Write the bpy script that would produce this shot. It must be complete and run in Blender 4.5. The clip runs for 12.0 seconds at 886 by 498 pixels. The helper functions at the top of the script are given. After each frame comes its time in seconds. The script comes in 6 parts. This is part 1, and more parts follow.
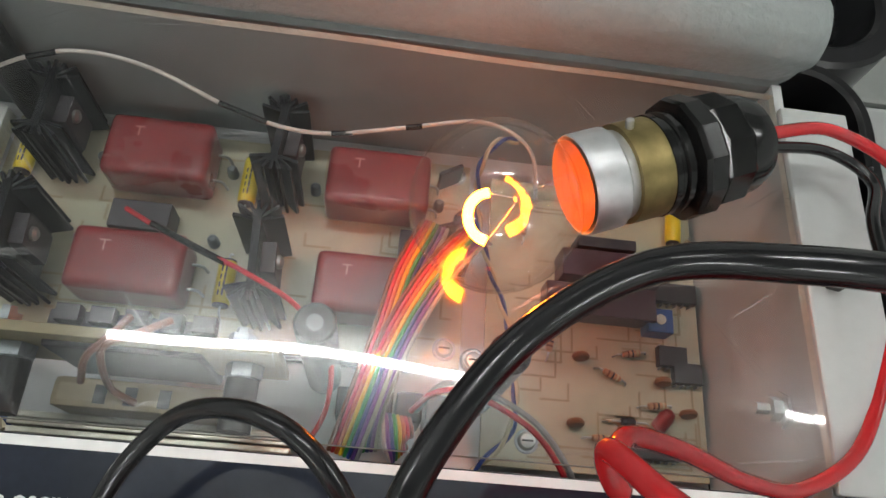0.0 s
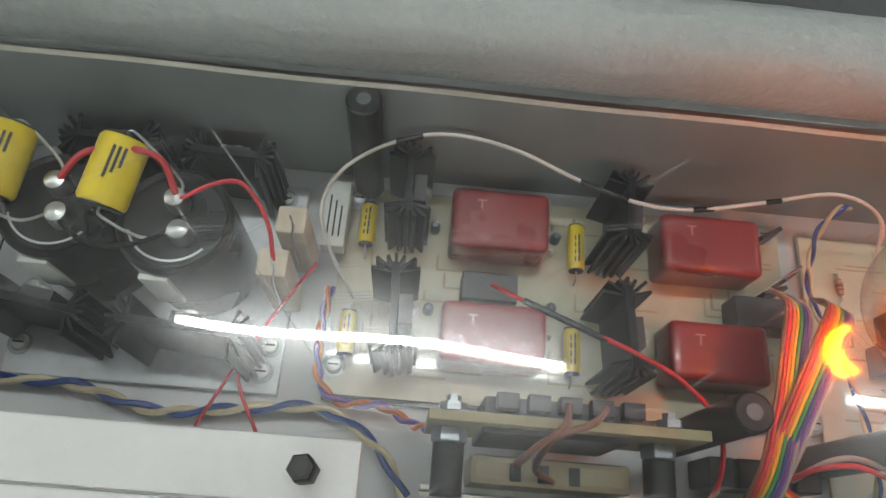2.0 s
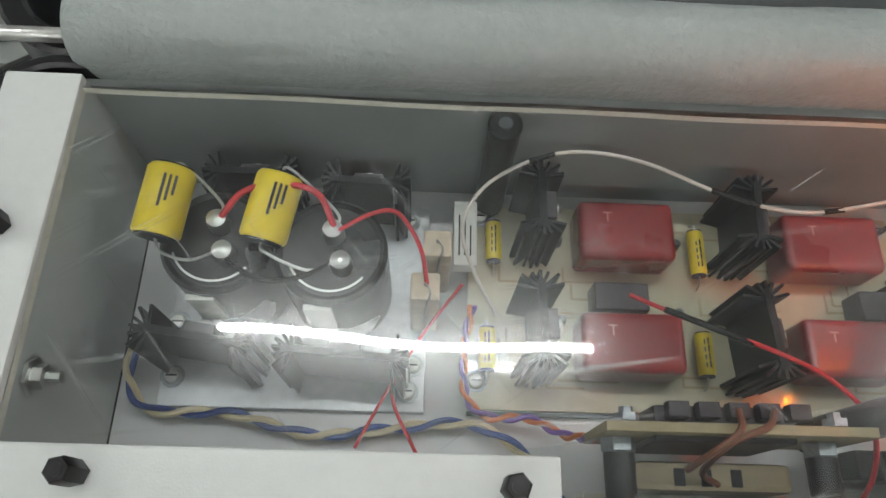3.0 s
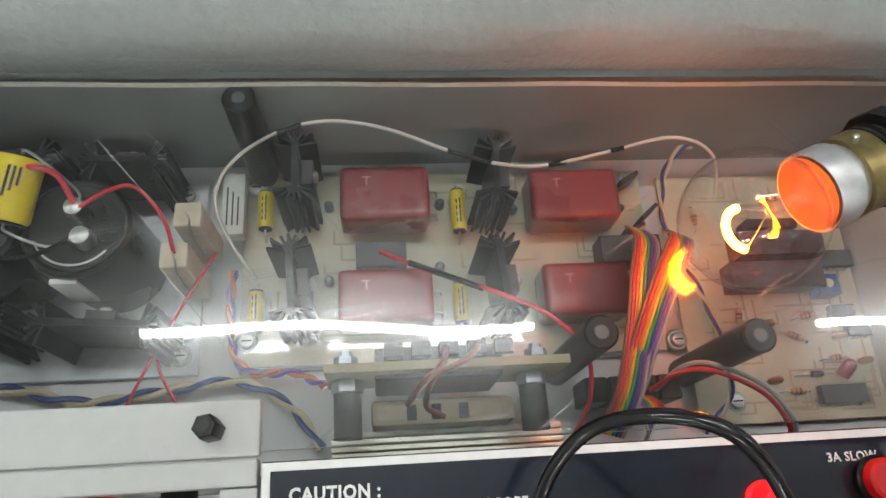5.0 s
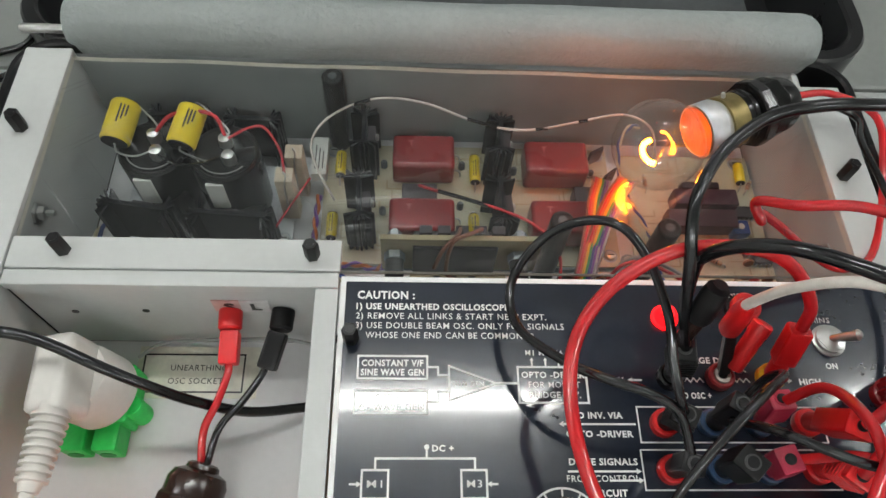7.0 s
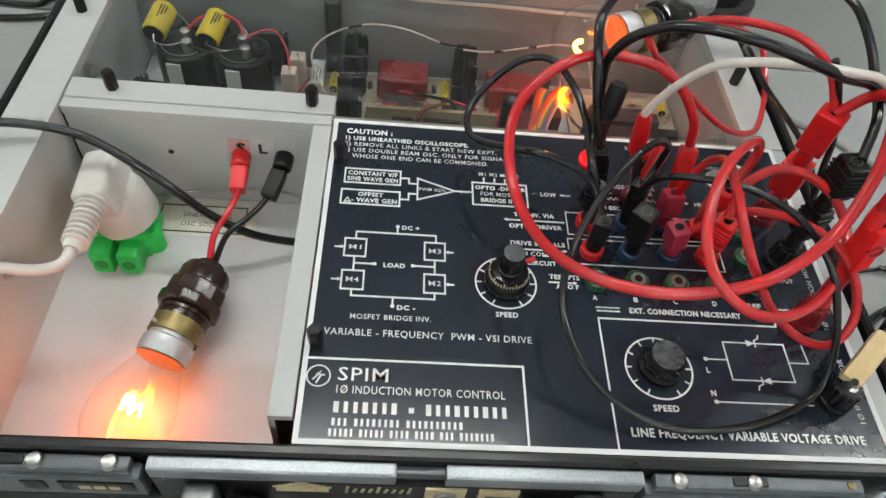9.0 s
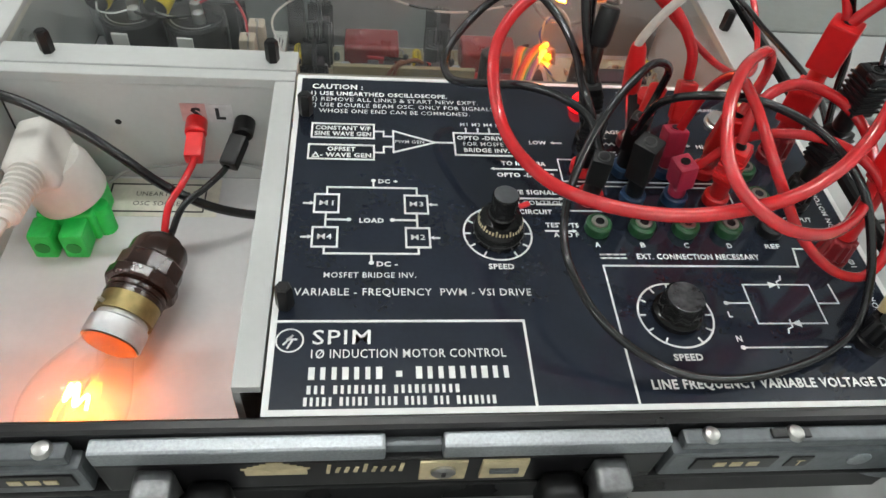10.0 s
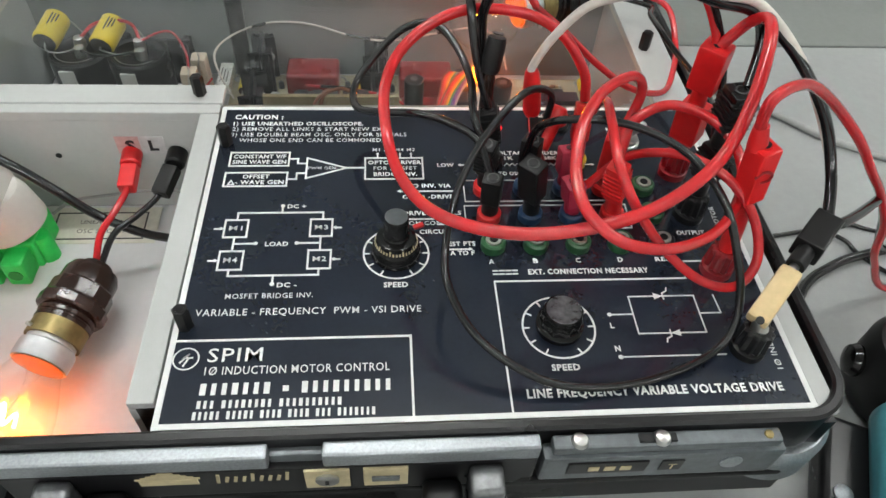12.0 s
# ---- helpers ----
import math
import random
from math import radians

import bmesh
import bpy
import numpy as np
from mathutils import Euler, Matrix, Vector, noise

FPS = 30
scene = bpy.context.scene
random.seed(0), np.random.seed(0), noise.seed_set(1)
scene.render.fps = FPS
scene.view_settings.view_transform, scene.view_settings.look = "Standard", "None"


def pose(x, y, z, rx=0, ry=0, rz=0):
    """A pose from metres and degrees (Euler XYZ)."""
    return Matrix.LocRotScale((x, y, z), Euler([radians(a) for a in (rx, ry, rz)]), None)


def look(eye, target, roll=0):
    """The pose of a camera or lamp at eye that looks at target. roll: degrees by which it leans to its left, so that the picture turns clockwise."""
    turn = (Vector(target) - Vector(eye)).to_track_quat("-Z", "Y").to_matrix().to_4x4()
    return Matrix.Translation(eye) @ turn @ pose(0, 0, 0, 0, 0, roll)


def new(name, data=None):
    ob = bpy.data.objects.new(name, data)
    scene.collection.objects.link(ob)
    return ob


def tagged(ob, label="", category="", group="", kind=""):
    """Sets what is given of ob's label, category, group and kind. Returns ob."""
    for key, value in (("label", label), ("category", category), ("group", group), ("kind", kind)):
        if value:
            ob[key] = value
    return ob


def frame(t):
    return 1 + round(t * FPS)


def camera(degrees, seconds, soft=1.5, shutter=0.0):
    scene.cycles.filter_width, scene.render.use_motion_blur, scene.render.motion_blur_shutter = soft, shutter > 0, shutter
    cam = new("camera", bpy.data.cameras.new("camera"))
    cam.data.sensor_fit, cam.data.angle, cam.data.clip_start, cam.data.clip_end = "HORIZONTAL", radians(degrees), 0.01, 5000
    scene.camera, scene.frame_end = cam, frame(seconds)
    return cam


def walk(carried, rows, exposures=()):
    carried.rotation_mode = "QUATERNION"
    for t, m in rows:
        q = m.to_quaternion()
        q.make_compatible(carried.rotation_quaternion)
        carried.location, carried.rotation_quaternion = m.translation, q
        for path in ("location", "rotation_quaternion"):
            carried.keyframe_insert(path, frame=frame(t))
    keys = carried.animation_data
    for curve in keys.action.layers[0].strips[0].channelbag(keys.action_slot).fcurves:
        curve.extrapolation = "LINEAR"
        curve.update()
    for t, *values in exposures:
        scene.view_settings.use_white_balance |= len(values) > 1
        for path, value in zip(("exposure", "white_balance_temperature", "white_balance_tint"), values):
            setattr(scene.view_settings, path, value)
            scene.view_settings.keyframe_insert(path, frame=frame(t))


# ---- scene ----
cam = camera(64.8, 12.0, soft=1.5, shutter=0.0)
PATH = [
    (0, (0.1144, 0.1601, 0.1633), (0.2722, 0.9644, -1.6610), 16.29),
    (0.5, (0.1041, 0.1603, 0.1750), (0.2727, 0.9050, -1.6735), 16.75),
    (1, (0.0740, 0.1693, 0.1747), (0.1966, 0.9453, -1.6645), 14.43),
    (1.5, (0.0430, 0.1724, 0.1730), (0.1331, 0.9390, -1.6721), 12.19),
    (2, (0.0091, 0.1746, 0.1713), (0.0718, 0.9445, -1.6735), 9.51),
    (2.5, (-0.0246, 0.1747, 0.1749), (0.0166, 0.9555, -1.6659), 6.87),
    (2.7, (-0.0359, 0.1756, 0.1758), (0.0009, 0.9523, -1.6668), 5.78),
    (4.3, (-0.0088, 0.1732, 0.1870), (0.1666, 0.8913, -1.6714), 10.74),
    (4.5, (0.0022, 0.1704, 0.1875), (0.1850, 0.8814, -1.6729), 11.30),
    (5, (0.0318, 0.1629, 0.1953), (0.2212, 0.8701, -1.6659), 12.31),
    (5.5, (0.0593, 0.1403, 0.2059), (0.2670, 0.9017, -1.6318), 12.33),
    (6, (0.0577, 0.1094, 0.2365), (0.1892, 0.9343, -1.5807), 8.76),
    (6.5, (0.0455, 0.0793, 0.2488), (0.1655, 0.9403, -1.5524), 7.92),
    (6.7, (0.0385, 0.0666, 0.2602), (0.1333, 0.9722, -1.5205), 6.31),
    (8.3, (0.0046, -0.0422, 0.2716), (0.1747, 1.0657, -1.3847), 6.88),
    (8.5, (0.0102, -0.0558, 0.2688), (0.2040, 1.0910, -1.3582), 9.46),
    (9, (0.0317, -0.1004, 0.2561), (0.1902, 1.1120, -1.3266), 9.19),
    (9.5, (0.0370, -0.1187, 0.2471), (0.2180, 1.1500, -1.2884), 8.97),
    (10, (0.0334, -0.1034, 0.2094), (0.2506, 1.1659, -1.3209), 7.91),
    (10.5, (0.0295, -0.0933, 0.1981), (0.2177, 1.1781, -1.3343), 8.00),
    (11, (0.0711, -0.0952, 0.2172), (0.3008, 1.1664, -1.3176), 4.87),
    (11.5, (0.0851, -0.1095, 0.2190), (0.2838, 1.1707, -1.3047), 4.31),
    (12, (0.0815, -0.1150, 0.2265), (0.2442, 1.1881, -1.2820), 4.56),
]
walk(cam, [(t, look(eye, target, roll)) for t, eye, target, roll in PATH], [(0, -0.02), (1, 0.0), (2.5, 0.09), (4.5, 0.08), (5.5, 0.04), (6.5, 0.06), (9, 0.12), (10, 0.2), (12, 0.3)])

# ---- world and large lights ----
world = bpy.data.worlds.new("room_air")
scene.world = world
world.use_nodes = True
world.node_tree.nodes["Background"].inputs[0].default_value = (0.80, 0.88, 0.92, 1)
world.node_tree.nodes["Background"].inputs[1].default_value = 0.05
TUBE_POWER, FILAMENT = 118.0, 300.0


# ---- materials ----
def rgba(c):
    return (c[0], c[1], c[2], 1.0)


def mat(name, color, rough=0.5, metal=0.0, vary=0.12, scale=300.0, stain=0.15, stain_scale=18.0, bump=0.0, bump_scale=900.0,
        coat=0.0, trans=0.0, rand=0.0, spec=0.5):
    """A surface with fine grain, broad stains, uneven gloss and relief."""
    m = bpy.data.materials.new(name)
    m.use_nodes = True
    nt = m.node_tree
    b = nt.nodes["Principled BSDF"]
    tc = nt.nodes.new("ShaderNodeTexCoord")
    fine = nt.nodes.new("ShaderNodeTexNoise")
    fine.inputs["Scale"].default_value, fine.inputs["Detail"].default_value = scale, 4
    broad = nt.nodes.new("ShaderNodeTexNoise")
    broad.inputs["Scale"].default_value, broad.inputs["Detail"].default_value = stain_scale, 5
    for n in (fine, broad):
        nt.links.new(tc.outputs["Object"], n.inputs["Vector"])
    level = None
    for n, amount in ((fine, vary), (broad, stain)):
        r = nt.nodes.new("ShaderNodeMapRange")
        r.inputs[1].default_value, r.inputs[2].default_value = 0.3, 0.7
        r.inputs[3].default_value, r.inputs[4].default_value = 1 - amount, 1 + amount * 0.35
        nt.links.new(n.outputs[0], r.inputs[0])
        if level is None:
            level = r.outputs[0]
        else:
            mu = nt.nodes.new("ShaderNodeMath")
            mu.operation = "MULTIPLY"
            nt.links.new(level, mu.inputs[0]), nt.links.new(r.outputs[0], mu.inputs[1])
            level = mu.outputs[0]
    if rand:
        info = nt.nodes.new("ShaderNodeObjectInfo")
        r = nt.nodes.new("ShaderNodeMapRange")
        r.inputs[3].default_value, r.inputs[4].default_value = 1 - rand, 1 + rand
        nt.links.new(info.outputs["Random"], r.inputs[0])
        mu = nt.nodes.new("ShaderNodeMath")
        mu.operation = "MULTIPLY"
        nt.links.new(level, mu.inputs[0]), nt.links.new(r.outputs[0], mu.inputs[1])
        level = mu.outputs[0]
    col = nt.nodes.new("ShaderNodeVectorMath")
    col.operation = "SCALE"
    col.inputs[0].default_value = color[:3]
    nt.links.new(level, col.inputs["Scale"])
    nt.links.new(col.outputs[0], b.inputs["Base Color"])
    rr = nt.nodes.new("ShaderNodeMapRange")
    rr.inputs[3].default_value, rr.inputs[4].default_value = max(0.02, rough * 0.8), min(1, rough * 1.25)
    nt.links.new(broad.outputs[0], rr.inputs[0])
    nt.links.new(rr.outputs[0], b.inputs["Roughness"])
    b.inputs["Metallic"].default_value = metal
    b.inputs["Specular IOR Level"].default_value = spec
    b.inputs["Coat Weight"].default_value = coat
    b.inputs["Transmission Weight"].default_value = trans
    if bump:
        bn = nt.nodes.new("ShaderNodeTexNoise")
        bn.inputs["Scale"].default_value, bn.inputs["Detail"].default_value = bump_scale, 3
        nt.links.new(tc.outputs["Object"], bn.inputs["Vector"])
        bp = nt.nodes.new("ShaderNodeBump")
        bp.inputs["Strength"].default_value, bp.inputs["Distance"].default_value = bump, 0.0006
        nt.links.new(bn.outputs[0], bp.inputs["Height"])
        nt.links.new(bp.outputs[0], b.inputs["Normal"])
    return m


def clear(name, tint, rough=0.02, haze=0.0, ior=1.49, veil=0.0, edge=5.0):
    """A clear sheet or bulb: it lets light pass, and mirrors by Fresnel; haze is its dust and scratches."""
    m = bpy.data.materials.new(name)
    m.use_nodes = True
    nt = m.node_tree
    nt.nodes.clear()
    out = nt.nodes.new("ShaderNodeOutputMaterial")
    see, shine, mix = nt.nodes.new("ShaderNodeBsdfTransparent"), nt.nodes.new("ShaderNodeBsdfGlossy"), nt.nodes.new("ShaderNodeMixShader")
    see.inputs[0].default_value = rgba(tint)
    shine.inputs["Roughness"].default_value = rough
    lw, pw, sc = nt.nodes.new("ShaderNodeLayerWeight"), nt.nodes.new("ShaderNodeMath"), nt.nodes.new("ShaderNodeMath")
    lw.inputs[0].default_value = 0.5
    pw.operation, sc.operation = "POWER", "MULTIPLY_ADD"
    f0 = ((ior - 1) / (ior + 1)) ** 2
    pw.inputs[1].default_value, sc.inputs[1].default_value, sc.inputs[2].default_value = edge, (1 - f0) * 5.0 / (5.0 + (5.0 - edge) * 2), f0
    nt.links.new(lw.outputs["Facing"], pw.inputs[0]), nt.links.new(pw.outputs[0], sc.inputs[0])
    nt.links.new(sc.outputs[0], mix.inputs[0])
    nt.links.new(see.outputs[0], mix.inputs[1]), nt.links.new(shine.outputs[0], mix.inputs[2])
    last = mix
    tc = nt.nodes.new("ShaderNodeTexCoord")
    if veil:
        # fine rubbing marks spread a little of the light that the sheet mirrors
        soft, third = nt.nodes.new("ShaderNodeBsdfGlossy"), nt.nodes.new("ShaderNodeMixShader")
        soft.inputs["Roughness"].default_value = 0.16
        rub = nt.nodes.new("ShaderNodeTexNoise")
        rub.inputs["Scale"].default_value, rub.inputs["Detail"].default_value = 60.0, 8.0
        nt.links.new(tc.outputs["Object"], rub.inputs["Vector"])
        rr = nt.nodes.new("ShaderNodeMapRange")
        rr.inputs[3].default_value, rr.inputs[4].default_value = veil * 0.6, veil * 1.4
        nt.links.new(rub.outputs[0], rr.inputs[0])
        nt.links.new(rr.outputs[0], third.inputs[0])
        nt.links.new(mix.outputs[0], third.inputs[1]), nt.links.new(soft.outputs[0], third.inputs[2])
        last = third
    if haze:
        dust, second = nt.nodes.new("ShaderNodeBsdfDiffuse"), nt.nodes.new("ShaderNodeMixShader")
        dust.inputs[0].default_value = (0.75, 0.77, 0.77, 1)
        n1 = nt.nodes.new("ShaderNodeTexNoise")
        n1.inputs["Scale"].default_value, n1.inputs["Detail"].default_value = 14.0, 6.0
        nt.links.new(tc.outputs["Object"], n1.inputs["Vector"])
        r1 = nt.nodes.new("ShaderNodeMapRange")
        r1.inputs[1].default_value, r1.inputs[2].default_value = 0.35, 0.75
        r1.inputs[3].default_value, r1.inputs[4].default_value = haze * 0.5, haze * 1.6
        nt.links.new(n1.outputs[0], r1.inputs[0])
        level = r1.outputs[0]
        # long thin scratches in three directions
        for turn, wide in ((35, 420.0), (-50, 520.0), (8, 380.0)):
            mp, n2, r2, add = nt.nodes.new("ShaderNodeMapping"), nt.nodes.new("ShaderNodeTexNoise"), nt.nodes.new("ShaderNodeMapRange"), nt.nodes.new("ShaderNodeMath")
            mp.vector_type = "TEXTURE"
            mp.inputs["Rotation"].default_value = (0, 0, radians(turn))
            mp.inputs["Scale"].default_value = (1 / 9.0, 1 / wide, 1.0)
            n2.inputs["Scale"].default_value, n2.inputs["Detail"].default_value = 1.6, 2.0
            r2.inputs[1].default_value, r2.inputs[2].default_value = 0.675, 0.74
            r2.inputs[3].default_value, r2.inputs[4].default_value = 0.0, 0.18
            nt.links.new(tc.outputs["Object"], mp.inputs["Vector"]), nt.links.new(mp.outputs[0], n2.inputs["Vector"])
            nt.links.new(n2.outputs[0], r2.inputs[0])
            nt.links.new(level, add.inputs[0]), nt.links.new(r2.outputs[0], add.inputs[1])
            level = add.outputs[0]
        nt.links.new(level, second.inputs[0])
        nt.links.new(last.outputs[0], second.inputs[1]), nt.links.new(dust.outputs[0], second.inputs[2])
        last = second
    nt.links.new(last.outputs[0], out.inputs[0])
    return m


def glow(name, color, strength):
    m = bpy.data.materials.new(name)
    m.use_nodes = True
    b = m.node_tree.nodes["Principled BSDF"]
    b.inputs["Base Color"].default_value = rgba(color)
    b.inputs["Emission Color"].default_value = rgba(color)
    b.inputs["Emission Strength"].default_value = strength
    return m


WHITE = mat("white_laminate", (0.48, 0.495, 0.485), 0.42, vary=0.03, stain=0.08, bump=0.08, bump_scale=1500)
PAPER = mat("white_paper_lining", (0.64, 0.64, 0.645), 0.7, vary=0.03, stain=0.06)
PANEL = mat("dark_blue_black_print", (0.016, 0.021, 0.033), 0.09, vary=0.08, stain=0.2, scale=500, stain_scale=30, coat=0.25)
INK = mat("white_screen_print", (0.78, 0.79, 0.78), 0.5, vary=0.05, stain=0.06)
BLACK = mat("black_plastic", (0.009, 0.009, 0.010), 0.28, spec=0.35, stain=0.3, vary=0.2)
MATT = mat("black_matt_plastic", (0.008, 0.008, 0.0085), 0.40, spec=0.3, stain=0.3, vary=0.2)
BAKE = mat("brown_black_bakelite", (0.030, 0.013, 0.009), 0.20, stain=0.35, stain_scale=120)
BAKE_BLACK = mat("black_bakelite", (0.006, 0.006, 0.006), 0.14, stain=0.3, stain_scale=120, spec=0.42)
VINYL = mat("grey_lid_vinyl", (0.245, 0.268, 0.263), 0.46, vary=0.06, stain=0.10, bump=0.7, bump_scale=420)
for node in VINYL.node_tree.nodes:
    if node.type == "BUMP":
        node.inputs["Distance"].default_value = 0.0010
BACKING = mat("smooth_grey_backing", (0.25, 0.265, 0.265), 0.4, vary=0.05, stain=0.25, stain_scale=25)
ALLOY = mat("brushed_grey_alloy", (0.40, 0.43, 0.45), 0.40, 0.8, vary=0.2, scale=900, stain=0.25, bump=0.12)
DARK_ALLOY = mat("dark_grey_case_trim", (0.14, 0.155, 0.165), 0.38, 0.3, vary=0.2, stain=0.35, bump=0.1)
STEEL = mat("bright_steel", (0.58, 0.58, 0.56), 0.33, 1.0, stain=0.2)
NICKEL = mat("nickel_contact", (0.62, 0.60, 0.55), 0.32, 1.0, stain=0.1)
BRASS = mat("dull_brass", (0.30, 0.235, 0.10), 0.42, 0.9, stain=0.4, stain_scale=120)
GOLD = mat("gold_print", (0.58, 0.49, 0.30), 0.4, 0.15, stain=0.3, stain_scale=90)
SPUN = mat("dark_spun_metal", (0.20, 0.20, 0.21), 0.28, 1.0, stain=0.5, stain_scale=300)
WORN = mat("worn_handle_metal", (0.20, 0.205, 0.21), 0.36, 0.7, vary=0.25, stain=0.5, stain_scale=140, bump=0.2)
CAP_ALU = mat("lamp_cap_aluminium", (0.66, 0.67, 0.68), 0.48, 0.95, vary=0.1, stain=0.15)
TABLE = mat("pale_grey_table_top", (0.34, 0.35, 0.345), 0.45, vary=0.05, stain=0.1, stain_scale=6, scale=200)
WALL = mat("room_paint", (0.76, 0.77, 0.76), 0.8, stain=0.1, stain_scale=2)
CEILING = mat("dull_ceiling_boards", (0.47, 0.48, 0.475), 0.9, stain=0.15, stain_scale=2)
RED_CAB = mat("red_pvc_cable", (0.52, 0.014, 0.018), 0.20, vary=0.08, stain=0.18, stain_scale=60, coat=0.35)
BLK_CAB = mat("black_pvc_cable", (0.007, 0.007, 0.008), 0.17, vary=0.2, stain=0.3, coat=0.1)
CLEAR_CAB = mat("milky_pvc_cable", (0.72, 0.68, 0.62), 0.3, stain=0.1)
LIP = mat("worn_black_rubber_lip", (0.055, 0.055, 0.056), 0.45)
GREY_CAB = mat("grey_pvc_cable", (0.35, 0.35, 0.34), 0.4)
RED_PL = mat("bright_red_plastic", (0.66, 0.012, 0.014), 0.35, stain=0.12, vary=0.06, rand=0.1)
MAROON = mat("dark_red_plastic", (0.26, 0.008, 0.012), 0.28, stain=0.15, coat=0.2)
PINK = mat("faded_crimson_plastic", (0.42, 0.02, 0.055), 0.4, stain=0.15)
BLUE_PL = mat("blue_plastic", (0.015, 0.05, 0.12), 0.35, stain=0.2)
GREEN_PL = mat("green_plastic", (0.018, 0.085, 0.03), 0.35, stain=0.2)
CREAM_PL = mat("yellowed_cream_plastic", (0.66, 0.50, 0.26), 0.4, stain=0.15)
YELLOW_PL = mat("yellow_plastic", (0.75, 0.45, 0.01), 0.4, stain=0.1)
PLUG_WHITE = mat("white_moulded_plug", (0.66, 0.64, 0.60), 0.42, stain=0.1, vary=0.04)
LIME = mat("bright_green_plastic", (0.02, 0.56, 0.09), 0.4, stain=0.12)
PCB = mat("cream_circuit_board", (0.52, 0.47, 0.33), 0.34, vary=0.06, stain=0.2, stain_scale=40, coat=0.7)
PCB_TAN = mat("tan_circuit_board", (0.30, 0.24, 0.13), 0.5, stain=0.2, stain_scale=60)
BOX_RED = mat("red_epoxy_capacitor", (0.23, 0.018, 0.020), 0.28, stain=0.15, coat=0.3, rand=0.1)
YELLOW = mat("yellow_film_capacitor", (0.74, 0.55, 0.02), 0.35, stain=0.12, stain_scale=80, rand=0.08)
SINK = mat("black_anodised_heat_sink", (0.005, 0.006, 0.009), 0.38, 0.0, spec=0.22, stain=0.3)
CERAMIC = mat("cream_ceramic", (0.62, 0.52, 0.40), 0.7, stain=0.2, stain_scale=120)
CERAMIC_W = mat("white_ceramic", (0.66, 0.66, 0.62), 0.7, stain=0.1)
IC_MAT = mat("black_chip_epoxy", (0.03, 0.022, 0.028), 0.45)
PURPLE = mat("dark_purple_flat_block", (0.06, 0.022, 0.035), 0.4, stain=0.2)
TRIM_BLUE = mat("blue_trimmer", (0.02, 0.07, 0.30), 0.35)
COPPER_BR = mat("brown_ceramic_disc", (0.28, 0.11, 0.04), 0.5)
BROWN_CAB = mat("brown_wire", (0.20, 0.07, 0.035), 0.4)
WIRES = {"blue": mat("blue_wire", (0.02, 0.05, 0.22), 0.4), "cream": mat("cream_wire", (0.55, 0.46, 0.30), 0.4),
         "orange": mat("orange_wire", (0.55, 0.13, 0.03), 0.4), "white": mat("white_wire", (0.60, 0.54, 0.49), 0.4),
         "red": mat("red_wire", (0.50, 0.02, 0.03), 0.4), "black": BLK_CAB, "yellow": mat("yellow_wire", (0.70, 0.45, 0.02), 0.4),
         "green": mat("green_wire", (0.03, 0.28, 0.06), 0.4), "violet": mat("violet_wire", (0.16, 0.06, 0.30), 0.4),
         "grey": GREY_CAB, "brown": BROWN_CAB}
TEAL = mat("teal_painted_steel", (0.06, 0.24, 0.28), 0.4, stain=0.2)
ACRYLIC = clear("clear_acrylic", (0.95, 0.965, 0.965), 0.008, haze=0.003, veil=0.019, ior=1.41)
BULB_GLASS = clear("clear_bulb_glass", (0.998, 0.995, 0.99), 0.03, ior=1.62, edge=3.6)
TUBE_GLOW = glow("fluorescent_tube", (0.975, 0.99, 0.965), TUBE_POWER)
FIL_GLOW = glow("hot_filament", (1.0, 0.165, 0.003), FILAMENT)
FIL_LOW = glow("dimmer_hot_filament", (1.0, 0.20, 0.016), FILAMENT * 0.30)
EDGE = mat("pale_sawn_acrylic_edge", (0.62, 0.60, 0.52), 0.4, stain=0.1)
RED_GLOW = glow("red_neon_glow", (1.0, 0.003, 0.006), 2.6)


# ---- helpers of this scene ----
def part(name, bm, material, parent, label="", smooth=True, kind=""):
    me = bpy.data.meshes.new(name)
    bmesh.ops.recalc_face_normals(bm, faces=bm.faces)
    flat = bm.faces.layers.int.get("flat")
    level = [bool(flat and f[flat]) for f in bm.faces]
    bm.to_mesh(me)
    bm.free()
    if material:
        me.materials.append(material)
    if smooth:
        me.polygons.foreach_set("use_smooth", [True] * len(me.polygons))
        me.set_sharp_from_angle(angle=radians(38))
        me.polygons.foreach_set("use_smooth", [not q for q in level])
    ob = new(name, me)
    ob.parent = parent
    if parent is not None and parent.type == "EMPTY":
        ob.matrix_parent_inverse = parent.matrix_basis.inverted()
    elif parent is not None:
        ob.matrix_parent_inverse = Matrix.Identity(4)
    return tagged(ob, label=label, kind=kind)


def thing(name, at, label, category, group="", kind=""):
    e = new(name)
    e.empty_display_size = 0.01
    e.matrix_basis = at if isinstance(at, Matrix) else Matrix.Translation(at)
    return tagged(e, label, category, group, kind)


